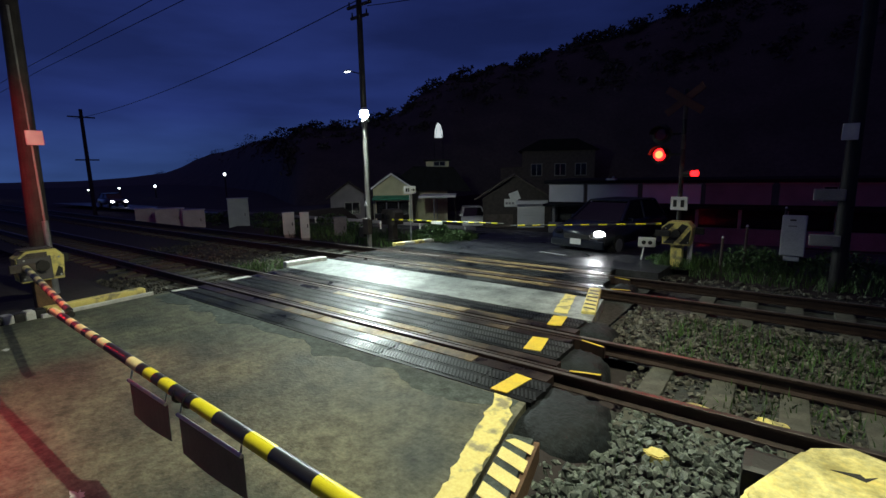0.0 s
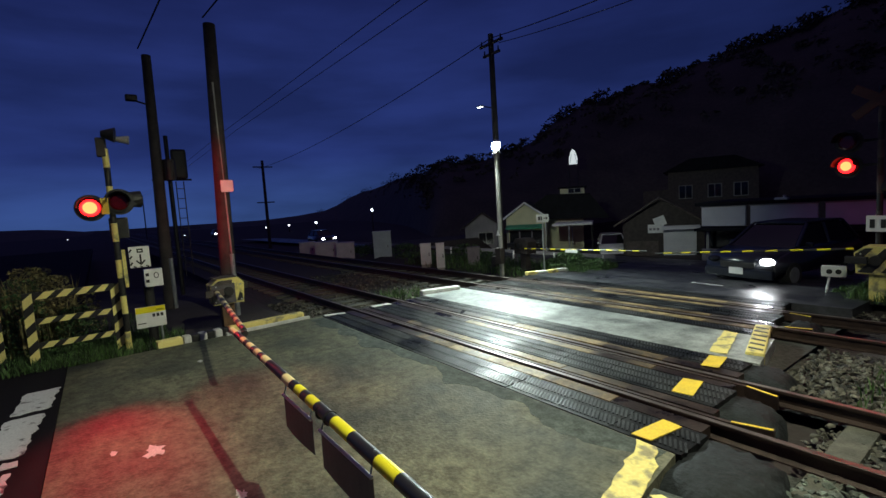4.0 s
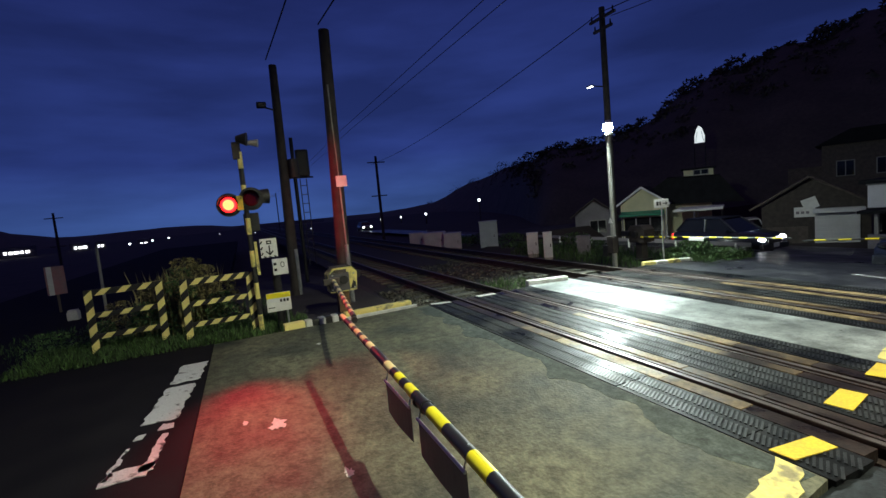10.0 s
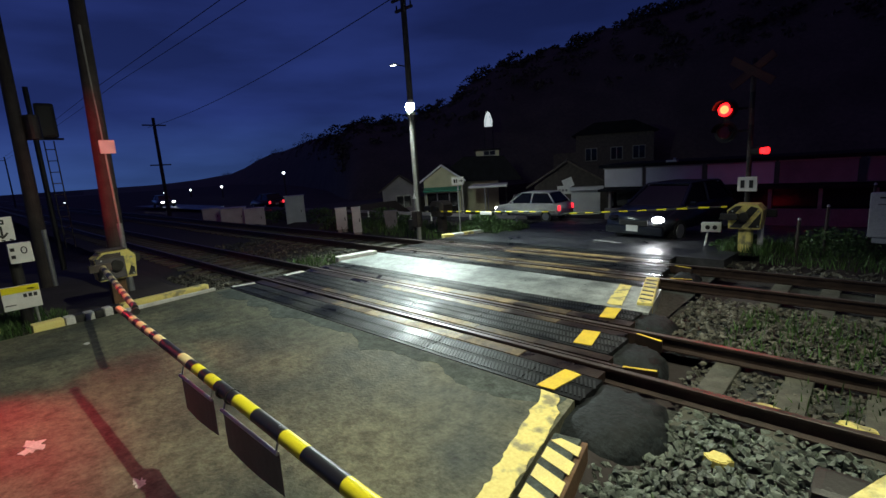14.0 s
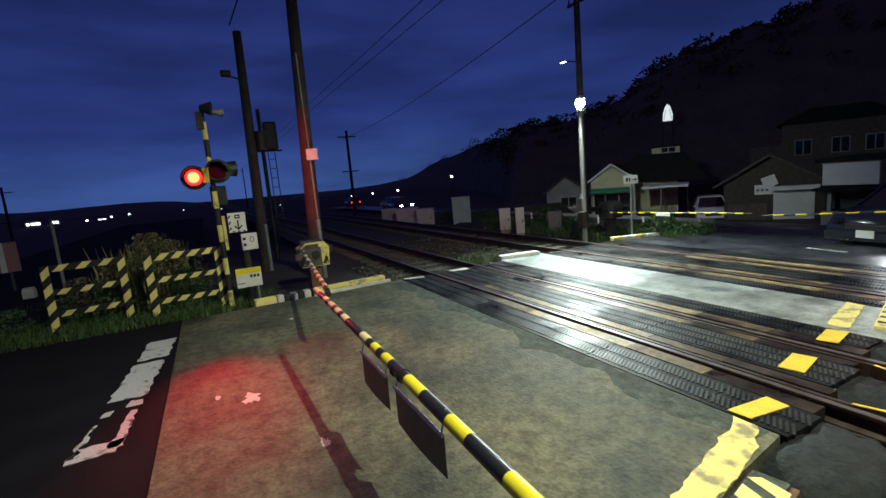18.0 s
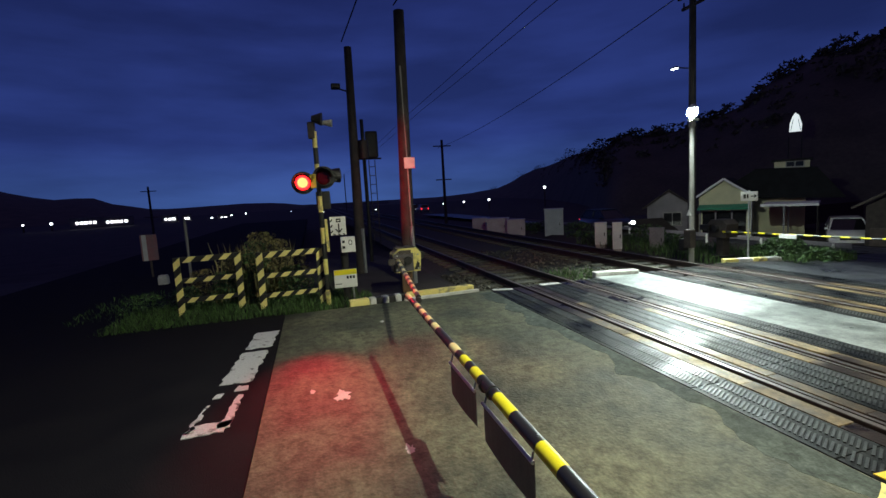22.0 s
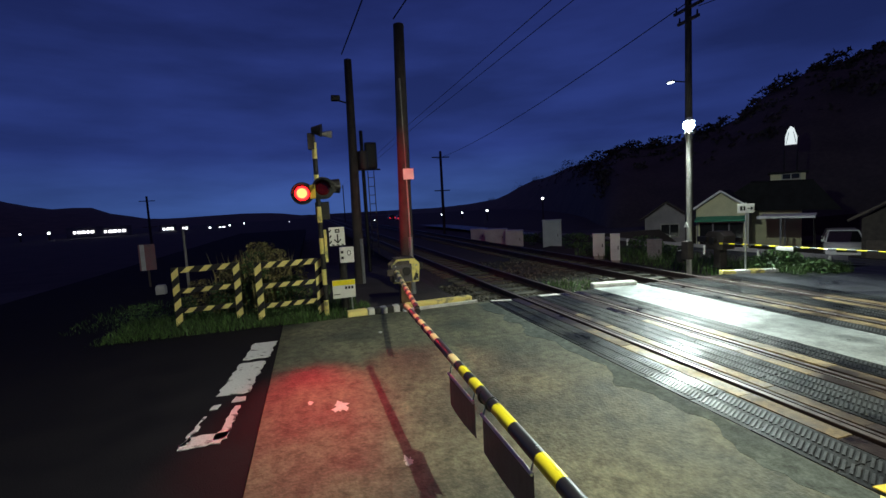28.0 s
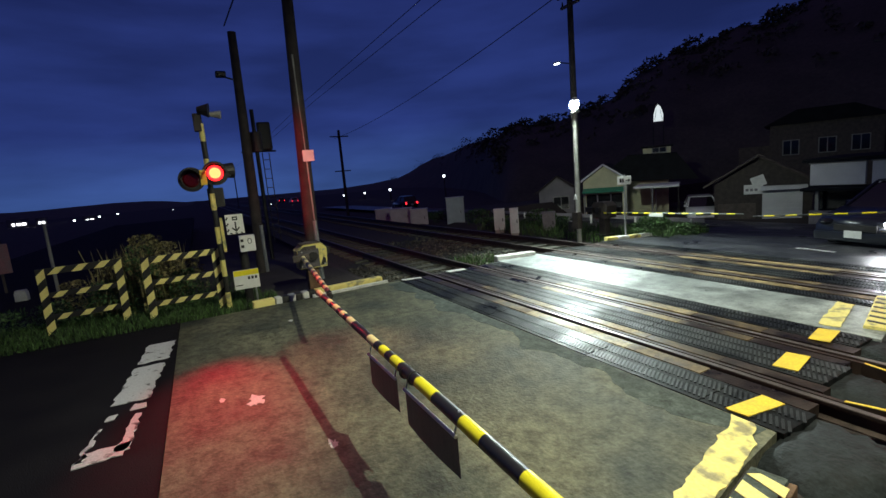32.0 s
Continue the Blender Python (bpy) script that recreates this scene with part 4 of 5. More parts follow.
for z in (1.16, 1.05):
    part("mark", box((0.05, 0.004, 0.05), (-0.03, -0.202, z)), DARK, ebox)
note = part("notice", box((0.44, 0.012, 0.36), (-0.04, -0.13, 0.43), 0.006), WHITE, post, "white notice with a yellow header")
part("header", box((0.43, 0.004, 0.10), (-0.04, -0.139, 0.555)), BOOM_YELLOW, note, "yellow header band")
for k, x in enumerate((0.0, 0.06, 0.12)):
    part("text_bar", box((0.042, 0.004, 0.055), (x, -0.139, 0.45)), DARK, note)
part("text_bar", box((0.12, 0.004, 0.015), (-0.18, -0.139, 0.33)), DARK, note)
part("text_bar", box((0.10, 0.004, 0.022), (0.09, -0.139, 0.545)), WORN_YELLOW, note)

# ---- striped fence panels ----
def fence_panel(a, c, h, label):
    a, c = Vector((*a, 0)), Vector((*c, 0))
    d = c - a
    w = d.length
    ob = thing("fence_panel", label, "fence", (*a.xy, -0.05), math.degrees(math.atan2(d.y, d.x)), "striped fence panels")

    def board(name, x0, x1, z0, z1, along):
        bd = part(name, box((x1 - x0, 0.03, z1 - z0), ((x0 + x1) / 2, 0, (z0 + z1) / 2), 0.004), BLACK, ob)
        t, length = (z1 - z0, x1 - x0) if along else (x1 - x0, z1 - z0)
        n = max(1, round(length / 0.27))
        step = length / n
        for k in range(n):
            s = step * k + 0.03
            if along:
                q = [(x0 + s, z0), (x0 + s + 0.135, z0), (x0 + min(s + 0.135 + t * 1.1, length), z1), (x0 + s + t * 1.1, z1)]
            else:
                q = [(x0, z0 + s), (x1, z0 + s + t * 0.9), (x1, z0 + min(s + 0.15 + t * 0.9, length)), (x0, z0 + min(s + 0.15, length))]
            st = part("stripe", prism(q, 0.003), FENCE_YELLOW, bd, "faded yellow stripe")
            st.location = (0, -0.0185, 0)
    board("post", 0.0, 0.12, 0.0, h, False)
    board("post", w - 0.12, w, 0.0, h, False)
    for z in (h - 0.11, h - 0.50, h - 0.88):
        board("rail", 0.122, w - 0.122, z, z + (0.11 if z > h - 0.2 else 0.09), True)


fence_panel((-9.86, -2.42), (-9.92, -1.24), 1.16, "yellow and black striped wooden fence panel by the roadside")
fence_panel((-9.50, -0.92), (-9.50, 0.30), 1.16, "yellow and black striped fence panel beside the crossing signal")


# ---- poles ----
def pole(name, place, h, r0, r1, material, label, lean=(0, 0)):
    ob = thing(name, label, "pole", place, 0, "poles along the railway")
    b = bmesh.new()
    rod((0, 0, 0), (lean[0], lean[1], h), r0, r1, 20, b)
    part("shaft", b, material, ob, smooth=False)
    return ob


p1 = pole("utility_pole", (-11.0, 2.30, -0.25), 6.43, 0.17, 0.12, TARRED, "tall weathered utility pole beside the barrier machine", (0.0, 0.15))
part("plate", box((0.02, 0.25, 0.25), (0.17, 0.14, 3.02), 0.02), WHITE, p1, "square white plate")
part("cable_guard", rod((0.16, 0.10, 0.0), (0.14, 0.10, 1.55), 0.06, 0.05, 12), STEEL, p1, "shiny steel cable guard")
part("conduit", rod((0.14, 0.10, 1.55), (0.11, 0.08, 5.2), 0.022, None, 8), GREY_POLE, p1)
part("step_bolt", rod((0.0, -0.30, 0.9), (0.0, 0.28, 0.9), 0.012, None, 6), STEEL, p1)
p2 = pole("utility_pole", (-13.20, 1.38, -0.25), 6.31, 0.15, 0.10, TARRED, "dark utility pole with a small lamp bracket", (-0.06, 0.09))
part("bracket", rod((0, -0.02, 5.15), (0.1, -0.34, 5.22), 0.02, None, 8), DARK, p2)
part("bracket_lamp", box((0.2, 0.24, 0.14), (0.1, -0.32, 5.25), 0.04), DARK, p2, "small dark lamp on a bracket")
part("transformer", rod((0.0, 0.30, 3.35), (0.0, 0.30, 3.85), 0.14, None, 16), DARK, p2, "small dark drum on the pole")
part("cable_guard", rod((0.10, 0.10, 0.05), (0.10, 0.10, 1.45), 0.05, None, 12), STEEL, p2, "shiny steel cable guard")
for az, d, top, r in ((82.9, 17.5, 4.85, 0.07), (84.0, 18.5, 4.1, 0.06)):
    s = pole("signal_post", (*polar(az, d), -0.3), top + 0.3, r, r * 0.9, DARK, "dark railway signal post beside the track")
    if top > 4.5:
        part("signal_head", box((0.10, 0.44, 0.95), (0.05, 0.30, 4.25), 0.08), DARK, s, "dark rounded signal head")
        part("bracket", rod((0, -0.5, 3.75), (0, 0.62, 3.75), 0.03, None, 8), DARK, s)
        for y in (0.16, 0.38):
            part("ladder_rail", rod((0, y, 0.6), (0, y, 3.7), 0.016, None, 6), DARK, s)
        for k in range(9):
            part("rung", rod((0, 0.16, 0.9 + 0.32 * k), (0, 0.38, 0.9 + 0.32 * k), 0.012, None, 6), DARK, s)
for az, d, top, lab in ((73.8, 47, 7.4, "distant utility pole with a cross bar"), (106.2, 70, 5.2, "distant lattice pole over the fields")):
    s = pole("utility_pole", (*polar(az, d), -1.6), top + 1.6, 0.16, 0.12, POLE, lab)
    part("cross_bar", box((0.1, 1.8, 0.1), (0, 0, top + 1.0), 0.01), POLE, s)
    part("cross_bar", box((0.1, 1.6, 0.1), (0, 0, top - 2.3), 0.01), POLE, s)
s = pole("utility_pole", (0.72, 10.6, -0.24), 7.2, 0.12, 0.09, BLACK, "dark utility pole beside the far track")
part("plate", box((0.22, 0.02, 0.27), (-0.07, -0.17, 2.80), 0.01), WHITE, s, "small white plate")
for z in (1.75, 0.95):
    part("cable_guard", box((0.44, 0.10, 0.20), (-0.24, -0.10, z), 0.03), GREY_POLE, s, "pale stub fixed to the pole")
s = pole("marker_post", (*polar(102.6, 14.5), -0.2), 1.95, 0.036, 0.034, GREY_POLE, "grey marker post behind the fence")

# crossing lamp on its post, and the taller pole behind it
lp = thing("street_lamp", "bright white lamp on a slim grey post beside the far kerb", "street lamp", (LAMP[0], LAMP[1], -0.19))
part("post", rod((0, 0, 0), (0, 0, 3.62), 0.066, 0.056, 16), GREY_POLE, lp)
part("collar", rod((0, 0, 3.5), (0, 0, 3.66), 0.08, None, 16), GREY_POLE, lp)
part("bracket", box((0.16, 0.20, 0.07), (0.05, -0.02, 3.66), 0.015), GREY_POLE, lp)
part("lamp_head", rod((0.03, 0, 3.94), (0.03, 0, 4.03), 0.13, 0.06, 18), HOUSING, lp, "pale lamp hood")
glowing = bmesh.new()
bmesh.ops.create_uvsphere(glowing, u_segments=28, v_segments=18, radius=0.128, matrix=Matrix.Translation((0.03, -0.02, 3.84)))
bulb = part("lamp_globe", glowing, LAMP_GLOW, lp, "glaring white lamp globe", smooth=True)
bulb.visible_shadow = False
part("triangle_plate", prism([(-0.08, 1.30), (0.08, 1.30), (0.0, 1.46)], 0.01), WHITE, lp, "small white triangular plate").location = (0.02, -0.11, 0)
part("switch_box", box((0.22, 0.16, 0.46), (0.06, -0.12, 0.72), 0.02), TARRED, lp, "brown box strapped to the post")
part("switch_box", box((0.18, 0.14, 0.30), (-0.14, -0.12, 0.55), 0.02), DARK, lp)
up = pole("utility_pole", (-11.88, 11.45, -0.2), 7.95, 0.12, 0.09, TARRED, "tall dark utility pole behind the lamp")
for z, w in ((7.65, 1.1), (7.3, 0.8)):
    part("cross_arm", box((w, 0.08, 0.08), (0, 0, z), 0.01), POLE, up)
    for k in (-1, 0, 1):
        part("insulator", rod((k * w * 0.42, 0, z + 0.04), (k * w * 0.42, 0, z + 0.18), 0.03, 0.02, 10), DARK, up)
part("lamp_arm", rod((0, 0, 5.50), (-0.38, -0.22, 5.62), 0.02, None, 8), DARK, up)
part("lamp_head", box((0.24, 0.12, 0.05), (-0.42, -0.27, 5.62), 0.015), HOUSING, up)
part("lamp_panel", box((0.20, 0.09, 0.02), (-0.42, -0.27, 5.585), 0.005), SMALL_GLOW, up, "small white lit lamp panel")


def cable(points, r, sag, label="black overhead cable"):
    path = [Vector(points[0])]
    for a, c in zip(points, points[1:]):
        a, c = Vector(a), Vector(c)
        path += [a.lerp(c, k / 14) - Vector((0, 0, 4 * sag * k / 14 * (1 - k / 14))) for k in range(1, 15)]
    b = bmesh.new()
    rings = []
    for k, p in enumerate(path):
        d = (path[min(k + 1, len(path) - 1)] - path[max(k - 1, 0)]).normalized()
        u = d.cross(Vector((0, 0, 1))).normalized()
        w = u.cross(d)
        rings.append([b.verts.new(p + r * (math.cos(q * 1.2566) * u + math.sin(q * 1.2566) * w)) for q in range(5)])
    for ra, rb in zip(rings, rings[1:]):
        for q in range(5):
            b.faces.new((ra[q], ra[(q + 1) % 5], rb[(q + 1) % 5], rb[q]))
    b.faces.new(list(reversed(rings[0])))
    b.faces.new(rings[-1])
    return tagged(part("overhead_cable", b, DARK), label, "cable", "overhead cables")


cable([(-11.0, 2.34, 6.30), (8.0, 5.5, 9.0)], 0.016, 0.25, "black cable running up from the pole top")
cable([(-13.26, 1.32, 6.20), (8.0, 3.5, 9.2)], 0.016, 0.25, "black cable running up from the pole top")
cable([(-11.88, 11.45, 7.62), (-45.0, 12.6, 6.6)], 0.016, 0.5, "black cable over the far side of the tracks")
cable([(-11.88, 11.45, 7.62), (0.72, 10.6, 6.9), (40.0, 10.8, 7.0)], 0.016, 0.25, "black cable between utility poles")
cable([(-11.5, 11.45, 7.35), (0.72, 10.6, 6.6)], 0.012, 0.3, "thin black cable between utility poles")
cable([(-90.0, 6.2, 6.3), (-25.0, 6.2, 6.5), (30.0, 6.2, 6.6)], 0.010, 0.15, "thin wire strung high over the tracks")
cable([(-90.0, 5.6, 6.3), (-25.0, 5.6, 6.4), (30.0, 5.6, 6.6)], 0.010, 0.15, "thin wire strung high over the tracks")

for x in (-90.0, 30.0):
    ms = pole("wire_mast", (x, 6.55, -0.3), 7.2, 0.10, 0.08, POLE, "dark mast holding wires over the tracks")
    part("arm", box((0.06, 1.2, 0.06), (0, -0.5, 6.75), 0.01), POLE, ms)

# the lamp over the approach, behind and above the viewer
al = thing("street_lamp", "grey street lamp leaning over the near approach", "street lamp", (2.3, 1.5, -0.2))
part("post", rod((0, 0, 0), (0, 0, 6.35), 0.08, 0.055, 14), STEEL, al)
part("arm", rod((0, 0, 6.30), (-2.62, 1.70, 6.56), 0.032, 0.026, 10), STEEL, al)
head = part("lamp_head", box((0.42, 0.22, 0.09), (-2.75, 1.78, 6.58), 0.03, Matrix.Rotation(radians(-33), 4, "Z")), HOUSING, al)
part("lamp_glass", box((0.30, 0.15, 0.03), (-2.75, 1.78, 6.52), 0.01, Matrix.Rotation(radians(-33), 4, "Z")), SMALL_GLOW, head, "lit lamp glass")


# ---- vegetation ----
def leaf_cloud(name, material, spots, seed, leaf, label, category, kind="", group="", tall=1.0):
    """Many small folded leaves scattered in blobs (x, y, z, radius, height, count)."""
    rng = np.random.RandomState(seed)
    vs, fs = [], []
    for x, y, z, r, h, count in spots:
        for _ in range(count):
            a, q = rng.uniform(0, 6.28), math.sqrt(rng.uniform(0, 1)) * r
            u = rng.uniform(0, 1)
            q *= 1 - 0.55 * u * u
            p = np.array([x + q * math.cos(a), y + q * math.sin(a), z + u * h])
            d = rng.normal(0, 1, 3) * (1, 1, 0.7 * tall)
            d /= np.linalg.norm(d)
            s = np.cross(d, rng.normal(0, 1, 3))
            s /= np.linalg.norm(s)
            size = leaf * rng.uniform(0.6, 1.5)
            k = len(vs)
            vs += [p - d * size, p + s * size * 0.42, p + d * size, p - s * size * 0.42]
            fs.append((k, k + 1, k + 2, k + 3))
    me = bpy.data.meshes.new(name)
    me.from_pydata([tuple(v) for v in vs], [], fs)
    me.materials.append(material)
    return tagged(new(name, me), label, category, group, kind)


def blades(name, spots, seed, label, material=None, lean=0.35):
    """Grass blades rooted on the ground over patches (x0, x1, y0, y1, z, count, height)."""
    rng = np.random.RandomState(seed)
    vs, fs = [], []
    for x0, x1, y0, y1, z, count, h in spots:
        for _ in range(count):
            x, y, a = rng.uniform(x0, x1), rng.uniform(y0, y1), rng.uniform(0, 6.28)
            t = h * rng.uniform(0.4, 1.3)
            w = 0.006 + 0.012 * t
            bx, by = rng.normal(0, lean, 2) * t
            c, s = math.cos(a) * w, math.sin(a) * w
            k = len(vs)
            vs += [(x - c, y - s, z), (x + c, y + s, z), (x + bx * 0.4 + c * 0.7, y + by * 0.4 + s * 0.7, z + t * 0.6), (x + bx * 0.4 - c * 0.7, y + by * 0.4 - s * 0.7, z + t * 0.6), (x + bx, y + by, z + t)]
            fs += [(k, k + 1, k + 2, k + 3), (k + 3, k + 2, k + 4)]
    me = bpy.data.meshes.new(name)
    me.from_pydata(vs, [], fs)
    me.materials.append(material or GRASS)
    return tagged(new(name, me), label, "grass", kind="stuff")


blades("grass", [(-10.6, -8.9, -3.4, 0.75, -0.05, 5200, 0.16), (-9.6, -8.95, -3.6, 0.5, -0.05, 1800, 0.08), (-13, -10, -4.5, 1.0, -0.06, 2600, 0.13), (-10.2, -9.4, 0.4, 1.2, -0.05, 500, 0.12)], 11, "green roadside grass growing under the fence")
blades("grass", [(-9.4, -7.9, 10.6, 12.4, -0.16, 2400, 0.32), (-1.6, 4.0, 10.2, 13.0, -0.16, 3500, 0.22), (-2.3, -1.5, 10.4, 11.6, -0.05, 900, 0.22), (-16, -9.5, 9.8, 12.5, -0.18, 2200, 0.28)], 12, "green weeds along the far side of the tracks")
blades("grass", [(-0.6, 1.6, 4.4, 5.3, -0.19, 260, 0.13), (-1.2, 2.4, 5.6, 7.2, -0.15, 1300, 0.13), (-1.0, 1.5, 2.4, 4.1, -0.17, 160, 0.08), (-10.4, -9.2, 5.5, 6.6, -0.12, 420, 0.16)], 13, "thin weeds growing through the ballast")
leaf_cloud("bush", DRY, [(-11.2, -0.95, 0.3, 0.55, 1.1, 1500), (-11.2, -1.6, 0.2, 0.45, 0.8, 900), (-10.6, -0.55, 0.2, 0.32, 1.05, 800), (-11.3, -0.3, 0.1, 0.4, 0.8, 700), (-11.0, -2.2, 0.0, 0.4, 0.7, 600)], 21, 0.035, "brown and green overgrown bush behind the striped fence", "bush")
blades("reeds", [(-11.5, -10.3, -1.9, -0.3, 0.0, 260, 1.0), (-10.6, -10.1, -1.25, -0.85, 0.0, 120, 1.05)], 14, "tall dry stalks standing behind the striped fence", DRY, 0.10)
leaf_cloud("bush", BUSH, [(-10.0, -1.08, -0.05, 0.20, 1.35, 420), (-10.35, -1.6, -0.05, 0.45, 0.75, 1000), (-10.3, -0.35, -0.05, 0.38, 0.75, 1000), (-10.4, -2.4, -0.05, 0.4, 0.5, 600), (-10.6, -3.2, -0.05, 0.5, 0.4, 500), (-10.4, -0.9, -0.05, 0.22, 1.3, 500)], 22, 0.03, "green climbing weeds tangled behind the fence panels", "bush")
leaf_cloud("bush", BUSH, [(-8.75, 11.2, -0.15, 0.65, 0.62, 1700), (-8.15, 11.5, -0.18, 0.55, 0.45, 1000), (-9.3, 11.2, -0.15, 0.5, 0.4, 700)], 23, 0.04, "low bright green shrub round the arrow sign post", "shrub")
leaf_cloud("bush", BUSH, [(-1.95, 11.3, -0.12, 0.45, 0.32, 900), (-2.35, 11.1, -0.1, 0.3, 0.2, 400), (-0.6, 11.8, -0.15, 0.8, 0.45, 1200), (0.9, 12.2, -0.15, 0.7, 0.4, 900)], 24, 0.035, "low green weeds beside the far signal", "shrub")
leaf_cloud("bush", BUSH, [(-13 - 1.6 * k, 11.6 + 0.5 * math.sin(k * 2), -0.3, 0.9, 0.55 + 0.2 * math.sin(k * 1.7), 500) for k in range(8)], 25, 0.06, "dark weeds lining the far side of the railway", "shrub")

# ---- small trackside fittings ----
sp = thing("arrow_sign_post", "small white arrow sign on a thin post in the weeds", "sign post", (*polar(40.95, 13.4), -0.32), 40)
part("post", rod((0, 0, 0), (0, 0, 2.0), 0.022, None, 10), STEEL, sp)
plate = part("sign", box((0.34, 0.012, 0.22), (0, -0.03, 1.86), 0.01), WHITE, sp, "white plate with an arrow")
part("mark", box((0.05, 0.006, 0.10), (-0.09, -0.038, 1.86)), DARK, plate)
part("mark", box((0.035, 0.006, 0.10), (-0.03, -0.038, 1.86)), DARK, plate)
part("arrow_shaft", box((0.10, 0.006, 0.02), (0.08, -0.038, 1.86)), DARK, plate)
for s in (1, -1):
    part("arrow_head", box((0.055, 0.006, 0.018), (0.115, -0.038, 1.86 + 0.017 * s), 0, Matrix.Rotation(radians(38 * s), 4, "Y")), DARK, plate)


def cabinet(az, d, w, h, z0, label, material=HOUSING, legs=True):
    ob = thing("equipment_cabinet", label, "cabinet", (*polar(az, d), z0), az)
    part("body", box((w, w * 0.6, h), (0, 0, 0.12 + h / 2), 0.02), material, ob)
    part("plinth", box((w * 0.9, w * 0.55, 0.14), (0, 0, 0.05), 0.01), GREY_POLE, ob)
    part("roof", box((w * 1.06, w * 0.7, 0.04), (0, 0, 0.14 + h), 0.01), material, ob)
    part("door", box((w * 0.86, 0.015, h * 0.86), (0, -w * 0.3 - 0.007, 0.12 + h / 2), 0.006), material, ob)
    part("handle", box((0.03, 0.03, 0.12), (w * 0.3, -w * 0.3 - 0.025, 0.12 + h * 0.5), 0.008), DARK, ob)


cabinet(60.7, 22.5, 0.85, 1.35, -0.45, "tall grey trackside equipment cabinet")
cabinet(67.4, 25.0, 1.15, 0.80, -0.35, "low grey trackside cabinet")
cabinet(65.2, 24.0, 0.90, 0.85, -0.45, "low pale trackside cabinet")
cabinet(69.6, 27.0, 0.85, 0.75, -0.35, "small pale trackside relay cabinet")
cabinet(53.6, 16.6, 0.30, 0.85, -0.25, "narrow pale equipment box beside the far track")
cabinet(55.4, 17.5, 0.40, 0.75, -0.2, "pale equipment box beside the far track")
cabinet(49.5, 17.0, 0.45, 0.70, -0.35, "grey box in the weeds", GREY_WALL)
ob = thing("equipment_cabinet", "white cabinet hung on a stand beside the far track", "cabinet", (0.05, 11.65, -0.33), -3)
part("body", box((0.40, 0.25, 0.80), (0, 0, 0.96), 0.02), HOUSING, ob, "pale blue-white cabinet")
part("foot", box((0.26, 0.2, 0.10), (0, 0, 0.50), 0.01), HOUSING, ob)
part("leg", rod((0, 0, 0), (0, 0, 0.50), 0.05, None, 10), DARK, ob)
part("label_bar", box((0.10, 0.006, 0.03), (-0.02, -0.128, 1.28)), DARK, ob)
part("label_bar", box((0.14, 0.006, 0.02), (-0.02, -0.128, 1.16)), GREY_WALL, ob)
ob = thing("trackside_box", "small white box with dark marks on a leaning stake", "box", (*polar(13.4, 11.2), -0.1), 8)
part("stake", rod((-0.06, 0, 0), (0.0, 0, 0.42), 0.022, None, 8), WHITE, ob)
part("body", box((0.36, 0.14, 0.20), (0.06, 0, 0.50), 0.02), WHITE, ob)
for k in range(2):
    part("mark", rod((0.0 + 0.13 * k, -0.072, 0.50), (0.0 + 0.13 * k, -0.08, 0.50), 0.045, None, 14), DARK, ob)
for az, d, h in ((5.8, 11.3, 0.75), (3.7, 11.8, 0.95), (0.6, 12.6, 1.3)):
    ob = thing("marker_stake", "thin weathered stake in the weeds", "stake", (*polar(az, d), -0.2))
    part("stake", rod((0, 0, 0), (0.02, 0, h), 0.03, 0.025, 8), POLE, ob)
    part("cap", rod((0.02, 0, h), (0.02, 0, h + 0.04), 0.03, 0.015, 8), HOUSING, ob)
for k in range(7):
    ob = thing("delineator", "small white reflector post along the street", "reflector post", (-11.5 - 2.6 * k, 16.9, -0.95), 0, "reflector posts")
    part("post", rod((0, 0, 0), (0, 0, 0.55), 0.05, 0.04, 10), WHITE, ob)
    part("reflector", rod((0, -0.045, 0.46), (0, -0.055, 0.46), 0.03, None, 10), WHITE, ob)
ob = thing("guard_fence", "long pale low guard fence along the street", "fence", (0, 0, 0))
part("rail", box((32, 0.05, 0.16), (-27, 17.0, -0.45), 0.02), GREY_WALL, ob)
for k in range(14):
    part("post", box((0.08, 0.06, 0.60), (-11.5 - 2.3 * k, 17.05, -0.7), 0.01), GREY_WALL, ob)
# things standing off the side road
ob = thing("field_marker", "faded pink and white board standing in the dark field", "board", (*polar(106.2, 17.0), -0.35), 108)
part("board", box((0.44, 0.05, 0.80), (0, 0, 1.25), 0.02), mat("faded_pink_board", (0.42, 0.17, 0.20), 0.7, 0, (0.30, 0.20, 0.22), 4), ob)
part("leg", box((0.06, 0.06, 0.85), (0, 0, 0.42), 0.01), POLE, ob)
part("stripe", box((0.12, 0.008, 0.80), (-0.12, -0.03, 1.25)), WHITE, ob)
ob = thing("bollard", "small pale concrete stub in the grass", "bollard", (*polar(105.2, 15.0), -0.30), 0)
part("body", box((0.24, 0.24, 0.50), (0, 0, 0.25), 0.04), PALE, ob)
part("cap", box((0.20, 0.20, 0.05), (0, 0, 0.515), 0.02), PALE, ob)


# ---- houses beyond the crossing ----
def at(az, d, z):
    x, y = polar(az, d)
    return Vector((x, y, z))


def house_frame(name, az, d, label, z=-1.45, kind_turn=0.0):
    return thing(name, label, "house", (*polar(az, d), z), az + kind_turn)


def window(parent, x, y, z, w, h, lit=None):
    f = part("window", box((w + 0.12, 0.06, h + 0.12), (x, y, z), 0.01), GREY_POLE, parent)
    part("pane", box((w, 0.02, h), (x, y - 0.03, z), 0.004), lit or GLASS_DARK, f)
    part("mullion", box((0.05, 0.03, h), (x, y - 0.04, z)), GREY_POLE, f)


